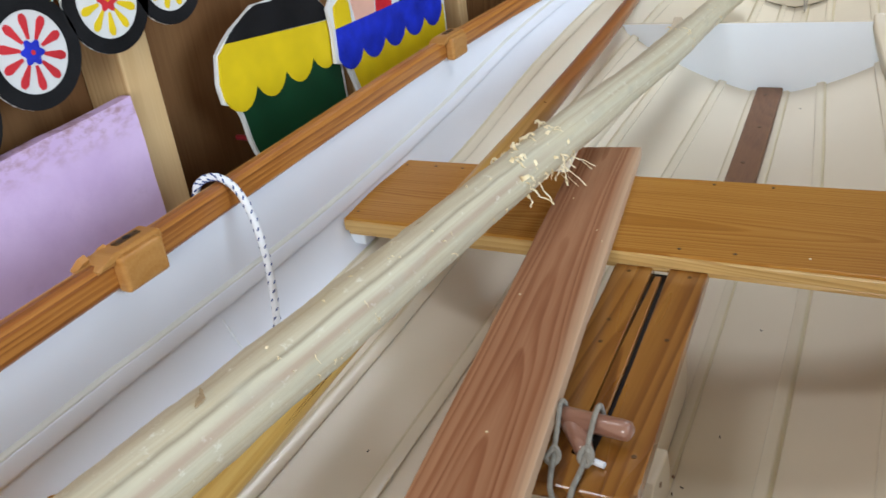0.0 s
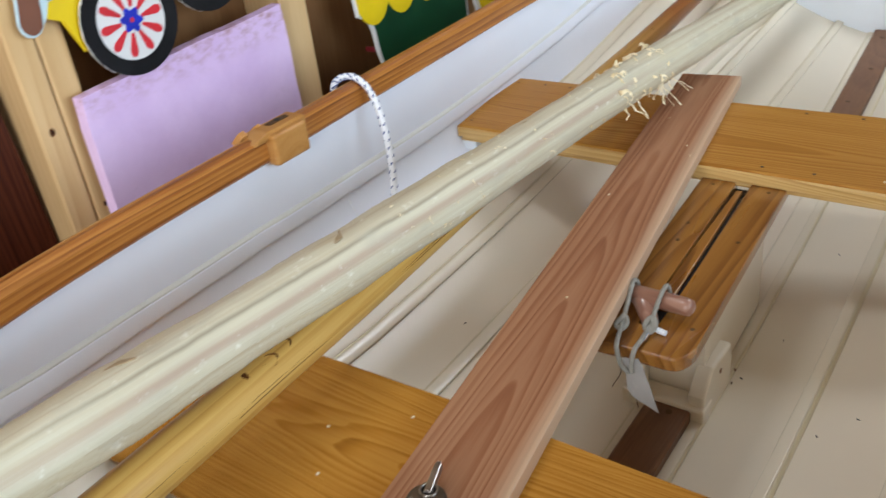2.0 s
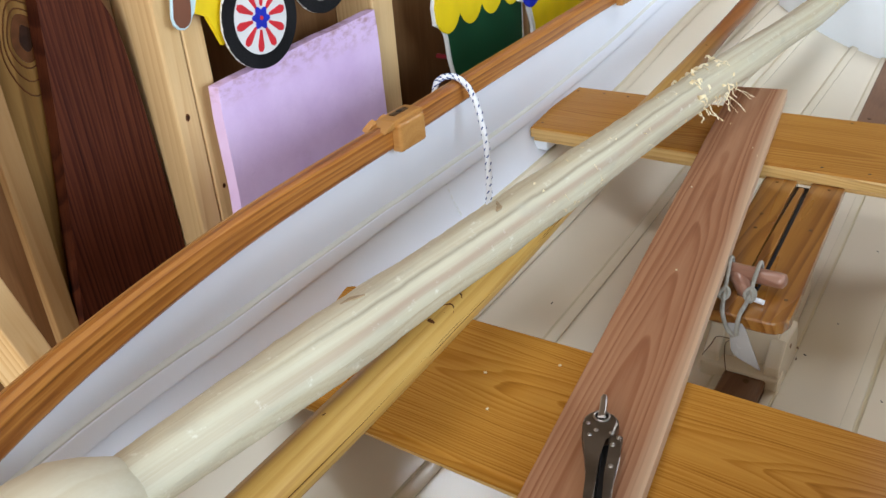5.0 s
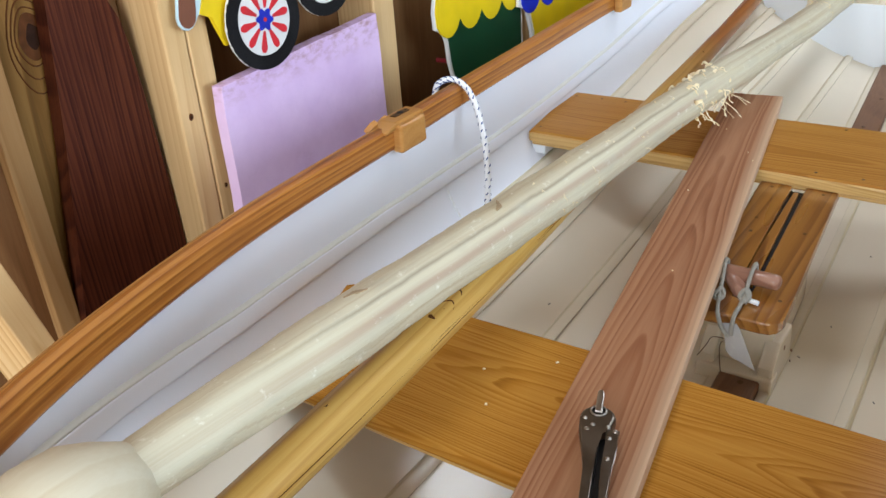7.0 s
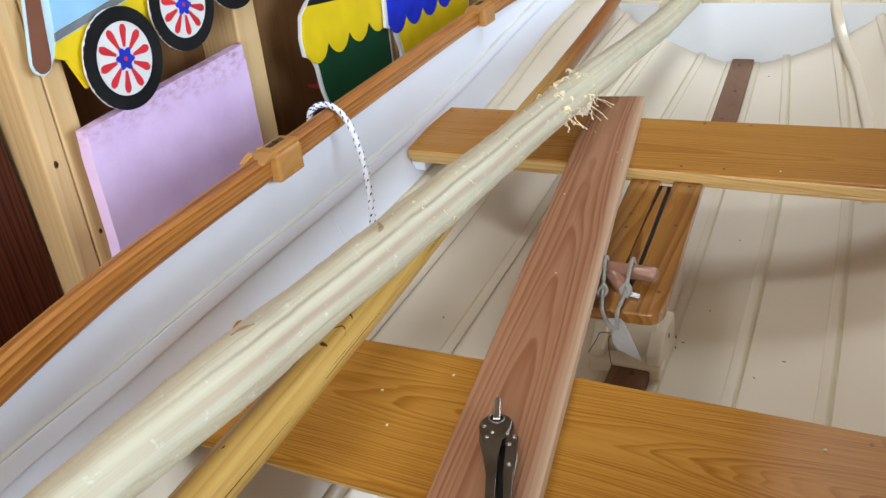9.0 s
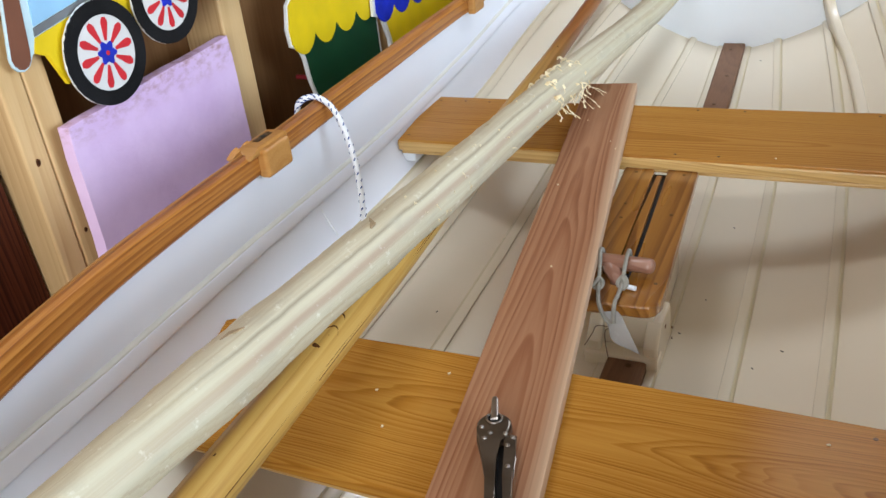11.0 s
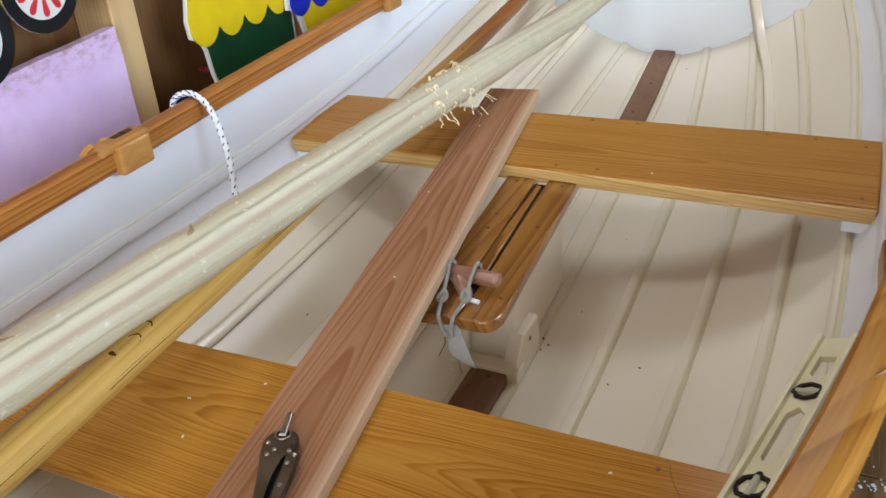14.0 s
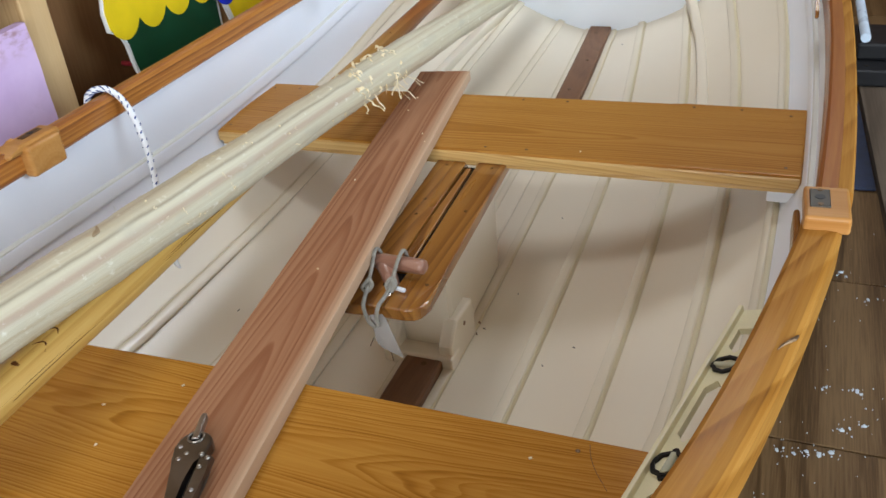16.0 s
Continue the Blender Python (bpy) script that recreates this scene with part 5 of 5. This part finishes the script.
# ---- knots and cracks of the old oar ----
def oar_knots():
    oar = bpy.data.objects["wooden_oar"]
    def on_oar(y, a, sink):
        o = Vector((math.cos(a), 0.0, math.sin(a)))
        return oar_axis(y) + o * (oar_radius(y) - sink), o

    for y, a, s in ((-0.868, 1.25, 1.25), (-0.845, 1.0, 0.8), (-1.06, 1.7, 0.9), (-0.523, 1.15, 0.8), (-0.60, 0.25, 0.7), (-0.217, 1.45, 0.9), (-0.235, 1.1, 0.55), (-0.27, 0.35, 0.8), (-0.41, 0.2, 0.7), (0.113, 1.25, 0.8), (-0.72, 0.15, 0.7), (0.36, 1.2, 0.7)):
        c, o = on_oar(y, a, 0.0026)
        m = Matrix.Translation(c) @ o.to_track_quat("Z", "Y").to_matrix().to_4x4()
        pts = [(0.0024 * s * math.cos(t) * (1 + 0.3 * math.sin(3 * t)), 0.0046 * s * math.sin(t) * (1 + 0.2 * math.cos(2 * t))) for t in (k * math.tau / 14 for k in range(14))]
        part("knot", slab(pts, 0, 0.0022, 0), KNOT, oar, m=m)
    # raised eyebrow-shaped scars beside the large knot
    for y, a0 in ((-0.835, 0.75), (-0.81, 0.9)):
        line = [on_oar(y + 0.010 * math.sin(math.pi * k / 8), a0 + 0.7 * k / 8, 0.0006)[0] for k in range(9)]
        part("knot_ridge", tube(line, [0.0004 + 0.0009 * math.sin(math.pi * k / 8) for k in range(9)], 6), KNOT, oar)
    for a, y0, y1 in ((0.18, -1.35, -0.30), (0.02, -0.9, -0.1)):
        line = [on_oar(y0 + (y1 - y0) * k / 24, a + 0.05 * math.sin(k * 0.7), 0.0002)[0] for k in range(25)]
        part("crack", tube(line, 0.0005, 6), KNOT, oar)


KNOT = paint("dark_knot", (0.10, 0.034, 0.010), 0.5, None, 0, 0.3, 0.4, 60.0, shine=0.12)
oar_knots()


# ---- dirt specks in the hull ----
def speck(u, y, a):
    p = skin(u, y)
    bm = box(-0.0026, 0.0026, -0.0006, 0.0006, 0, 0.0012)
    m = Matrix.Translation(p + Vector((0, 0, 0.004))) @ Matrix.Rotation(a, 4, "Z")
    return tagged(part("dirt_speck", bm, DARK, m=m), "dark dirt speck on the cream hull", "speck", "specks in the hull")


rng = random.Random(5)
for u, y in ((0.17, -0.078), (0.2, 0.22), (-0.55, -0.02), (0.42, -0.25), (0.35, -0.30), (0.12, -0.2), (0.16, 1.2), (-0.6, -0.35)):
    speck(u, y, rng.uniform(0, 3))


# ---- floor: board joint, paint splashes, things lying beyond the boat ----
def splashes():
    rng = random.Random(21)
    bm = bmesh.new()
    spots = [(0.657, -0.063, 0.006), (0.664, -0.055, 0.006), (0.714, -0.052, 0.011), (0.720, -0.060, 0.006), (0.635, -0.230, 0.008), (0.654, -0.231, 0.012), (0.672, -0.222, 0.009), (0.616, -0.240, 0.007), (0.59, -0.239, 0.008), (0.60, -0.232, 0.005), (0.688, -0.163, 0.009), (0.70, -0.155, 0.006), (0.723, -0.143, 0.008), (0.69, 0.346, 0.010), (0.70, 0.33, 0.006), (0.74, 0.25, 0.009), (0.67, -0.36, 0.008), (0.72, -0.33, 0.009)]
    for x, y, r in list(spots):
        for k in range(4):
            spots.append((x + rng.gauss(0, 0.016), y + rng.gauss(0, 0.008), r * rng.uniform(0.12, 0.4)))
    for k in range(260):
        spots.append((rng.uniform(0.5, 1.3), rng.uniform(-0.9, 0.9), rng.uniform(0.0006, 0.0024)))
    for x, y, r in spots:
        r *= 0.42
        n, ph = 11, rng.uniform(0, 6)
        ring = [bm.verts.new((x + r * (1 + 0.35 * math.sin(2 * t + ph) + 0.2 * math.sin(5 * t)) * math.cos(t), y + 1.3 * r * (1 + 0.3 * math.cos(3 * t + ph)) * math.sin(t), 0.0004)) for t in (i * math.tau / n for i in range(n))]
        top = [bm.verts.new((x + (v.co.x - x) * 0.7, y + (v.co.y - y) * 0.7, 0.0022)) for v in ring]
        bm.faces.new(top)
        for i in range(n):
            bm.faces.new((ring[i], ring[(i + 1) % n], top[(i + 1) % n], top[i]))
    tagged(part("paint_splashes", bm, SPLAT), "dried white paint splashes on the floorboards", "paint", kind="stuff")


splashes()


def floorboards():
    rng = random.Random(2)
    floor = FLOOR_THING
    y = -1.25
    while y < 2.8:
        w = 0.52 if y < -0.2 else 0.5
        bm = box(0.30, 3.19, y + 0.0025, y + w - 0.0025, -0.012, 0.0, 0.0015)
        part("floorboard", bm, FLOOR, floor)
        y += w


floorboards()


def floor_plank():
    m = Matrix.Translation((0.851, 1.05, 0.0)) @ Matrix.Rotation(radians(2.5), 4, "Z")
    tagged(part("grey_plank", box(-0.09, 0.09, -1.0, 0.75, 0.002, 0.03, 0.002), GREYWOOD, m=m), "weathered grey-brown plank lying on the shed floor", "plank")


GREYWOOD = wood("weathered_grey_plank", (0.03, 0.02, 0.013), (0.075, 0.052, 0.034), (0.11, 0.08, 0.055), ring=50, depth=0.1, gloss=0.7, grain=0.5, shine=0.2)
floor_plank()


def tool_case():
    case = tagged(empty("tool_case"), "black plastic tool case with metal studs on the floor", "tool case")
    m = Matrix.Translation((0.80, 1.58, 0.0305)) @ Matrix.Rotation(radians(2), 4, "Z")
    part("case_body", box(-0.08, 0.16, -0.16, 0.16, 0.0, 0.052, 0.006), DARK, case, m=m)
    part("case_lid", box(-0.075, 0.155, -0.065, 0.155, 0.0525, 0.105, 0.008), DARK, case, m=m)
    for x, y, z in ((-0.045, -0.115, 0.052), (0.012, -0.120, 0.052), (-0.045, -0.03, 0.105), (-0.035, 0.03, 0.105)):
        part("case_stud", slab(circle(0.006, 12), z, z + 0.0025), BRASSY, case, m=m @ Matrix.Translation((x, y, 0)))
    tagged(part("plastic_tube", tube([(0.748, 1.525, 0.151), (0.738, 1.90, 0.165)], 0.0150, 16), PALEBLUE), "pale blue-white plastic tube lying on the tool case", "tube")
    m = Matrix.Translation((0.851, 1.05, 0.0)) @ Matrix.Rotation(radians(2.5), 4, "Z")
    tagged(part("blue_tarp", box(-0.22, -0.092, -0.30, 0.30, 0.0015, 0.010, 0.004), NAVY, m=m), "folded dark blue tarp on the floor", "tarp")


PALEBLUE = paint("pale_blue_plastic", (0.62, 0.72, 0.82), 0.3, None, 0, 0.05, 0.1, 10.0)
NAVY = paint("dark_blue_cloth", (0.012, 0.018, 0.045), 0.8, None, 0, 0.4, 0.6, 30.0)
tool_case()


def stern_cord():
    cord = tagged(empty("stern_twine"), "thin grey twine loop hanging in the stern", "twine")
    pts = [(-0.06, 1.96, 0.52), (-0.05, 1.95, 0.45), (-0.035, 1.93, 0.36), (-0.028, 1.90, 0.305), (-0.02, 1.93, 0.36), (0.0, 1.95, 0.44), (0.015, 1.96, 0.52)]
    part("twine", tube(smooth_line(pts, 6), 0.0025, 8), CORD, cord, smooth=True)


stern_cord()


def wall_knot(x, y, z, s, rings=0):
    """A knot with its dark heart and the swirl of grain round it."""
    def edge(w, h, wave):
        return [(w * s * math.cos(a) * (1 + wave * math.sin(2 * a + 0.4)), h * s * math.sin(a) * (1 + wave * math.cos(3 * a))) for a in (k * math.tau / 28 for k in range(28))]
    to = wall_matrix(x, y, z)
    knot = tagged(part("wood_knot", slab(edge(0.020, 0.030, 0.08), 0, 0.0012, 0.0, to=to), KNOT), "dark knot in the pine boarding", "knot", "knots of the wall", "structure")
    part("knot_heart", slab(edge(0.010, 0.016, 0.15), 0.0012, 0.002, 0.0, to=to), KNOT_HEART, knot)
    for k in range(rings):
        grow = 1.22 + 0.27 * k
        line = [to @ Vector((p[0], p[1] - 0.004 * k, 0.0002)) for p in edge(0.020 * grow, 0.030 * grow * (1 + 0.12 * k), 0.08)]
        part("grain_ring", tube(line + line[:1], 0.0013, 5, closed_ends=False), KNOT, knot)


KNOT_HEART = paint("dark_knot_heart", (0.028, 0.010, 0.004), 0.5, None, 0, 0.3, 0.4, 60.0, shine=0.12)
wall_knot(-0.9660, -0.834, 0.750, 1.2, 3)
wall_knot(-0.9660, -0.872, 0.335, 0.45)
wall_knot(-0.8705, -0.650, 0.575, 0.22)
wall_knot(-0.8705, -0.605, 0.43, 0.16)


def shim(y, s):
    c = skin(-1, y)
    bm = slab([(-0.012, 0.0), (0.012, 0.0), (0.006, 0.030 * s), (-0.004, 0.026 * s)], -0.005, 0.005, 0.001)
    m = Matrix.Translation((c.x - 0.020, y, c.z + 0.012)) @ Matrix.Rotation(radians(35), 4, "Y") @ wall_matrix(0)
    tagged(part("wooden_shim", bm, GUNWALE, m=m), "small varnished wooden shim behind the gunwale", "shim", "shims at the rowlock")


shim(-0.535, 0.6)
shim(-0.500, 0.5)


# ---- small marks on the paint ----
def hull_mark(name, u, y, length, width, mat, turn, label, rise=0.0007):
    """A thin raised mark that lies on the inside of the hull."""
    p, o = skin(u, y), outward(u, y)
    across = (skin(u + 0.01, y) - p).normalized()
    ahead = (skin(u, y + 0.01) - p).normalized()
    a = across * math.cos(turn) + ahead * math.sin(turn)
    b = ahead * math.cos(turn) - across * math.sin(turn)
    rng = random.Random(int(1000 * (u + y + 9)))
    ring = [(length / 2 * math.cos(t) * rng.uniform(0.8, 1.1), width / 2 * math.sin(t) * rng.uniform(0.7, 1.2)) for t in (k * math.tau / 12 for k in range(12))]
    bm = bmesh.new()
    low = [bm.verts.new(p + a * i + b * j + o * 0.003) for i, j in ring]
    top = [bm.verts.new(p + a * i * 0.85 + b * j * 0.8 - o * (rise + 0.0005)) for i, j in ring]
    bm.faces.new(top)
    for k in range(12):
        bm.faces.new((low[k], low[(k + 1) % 12], top[(k + 1) % 12], top[k]))
    return tagged(part(name, bm, mat), label, "mark", "marks on the hull")


RUST = paint("brown_rust_stain", (0.22, 0.12, 0.06), 0.6, None, 0, 0.4, 0.3, 60.0)
RUN_WHITE = paint("dried_white_paint_run", (0.84, 0.86, 0.88), 0.25, None, 0, 0.04, 0.2, 30.0)
for k in range(6):
    hull_mark("paint_run", -0.967 + 0.0095 * k, -0.361 + 0.0006 * k, 0.011, 0.0022 + 0.0006 * (k % 2), RUN_WHITE, 0.0, "thin dried white paint run on the topside")
for u, y, s in ((0.084, -0.193, 0.006), (0.090, -0.176, 0.0045), (0.078, -0.160, 0.003), (0.082, -0.14, 0.0025), (0.10, -0.21, 0.002)):
    hull_mark("rust_stain", u, y, s * 1.5, s, RUST, 0.6 + 9 * u, "small brown rust stain on the cream paint")


def block_screw():
    part("rusty_screw", slab(circle(0.0042, 12), 0, 0.001), RUST, boat, m=Matrix.Translation((0.0622, -0.255, 0.170)) @ Matrix.Rotation(radians(90), 4, "Y"))


block_screw()


def thwart_crack():
    """A hairline crack that curves across the end of the thwart."""
    line = smooth_line([(0.385, -0.702, 0.3801), (0.390, -0.720, 0.3801), (0.399, -0.738, 0.3801), (0.416, -0.762, 0.3801)], 6)
    th = next(o for o in boat.children if o.name.startswith("thwart") and o.data.materials[0] == THWART_FLAME)
    part("hairline_crack", tube(line, 0.0003, 6), SCREW, th)


thwart_crack()


def thin_twine():
    """Thin dark twine that hangs from the knotted cord."""
    lanyard = bpy.data.objects["lanyard"]
    for pts in ([(0.030, -0.500, 0.322), (-0.005, -0.45, 0.285), (-0.021, -0.42, 0.249), (-0.036, -0.415, 0.219)], [(0.034, -0.500, 0.321), (0.006, -0.44, 0.272), (0.000, -0.42, 0.235), (0.005, -0.42, 0.200)]):
        part("twine_end", tube(smooth_line(pts, 6), 0.0007, 6), SCREW, lanyard, "thin dark brown twine end")


thin_twine()


def plank_chips():
    far = Vector((-0.1925, 0.362, 0.0))
    d = (Vector((0.012, -0.925, 0.0)) - far).normalized()
    side = Vector((-d.y, d.x, 0))
    rng = random.Random(8)
    for k in range(6):
        p = far + d * rng.uniform(0.15, 1.25) + side * rng.uniform(-0.05, 0.05)
        wood_chip(p.x, p.y, 0.4019, rng.uniform(0, 3), rng.uniform(0.14, 0.24))


plank_chips()
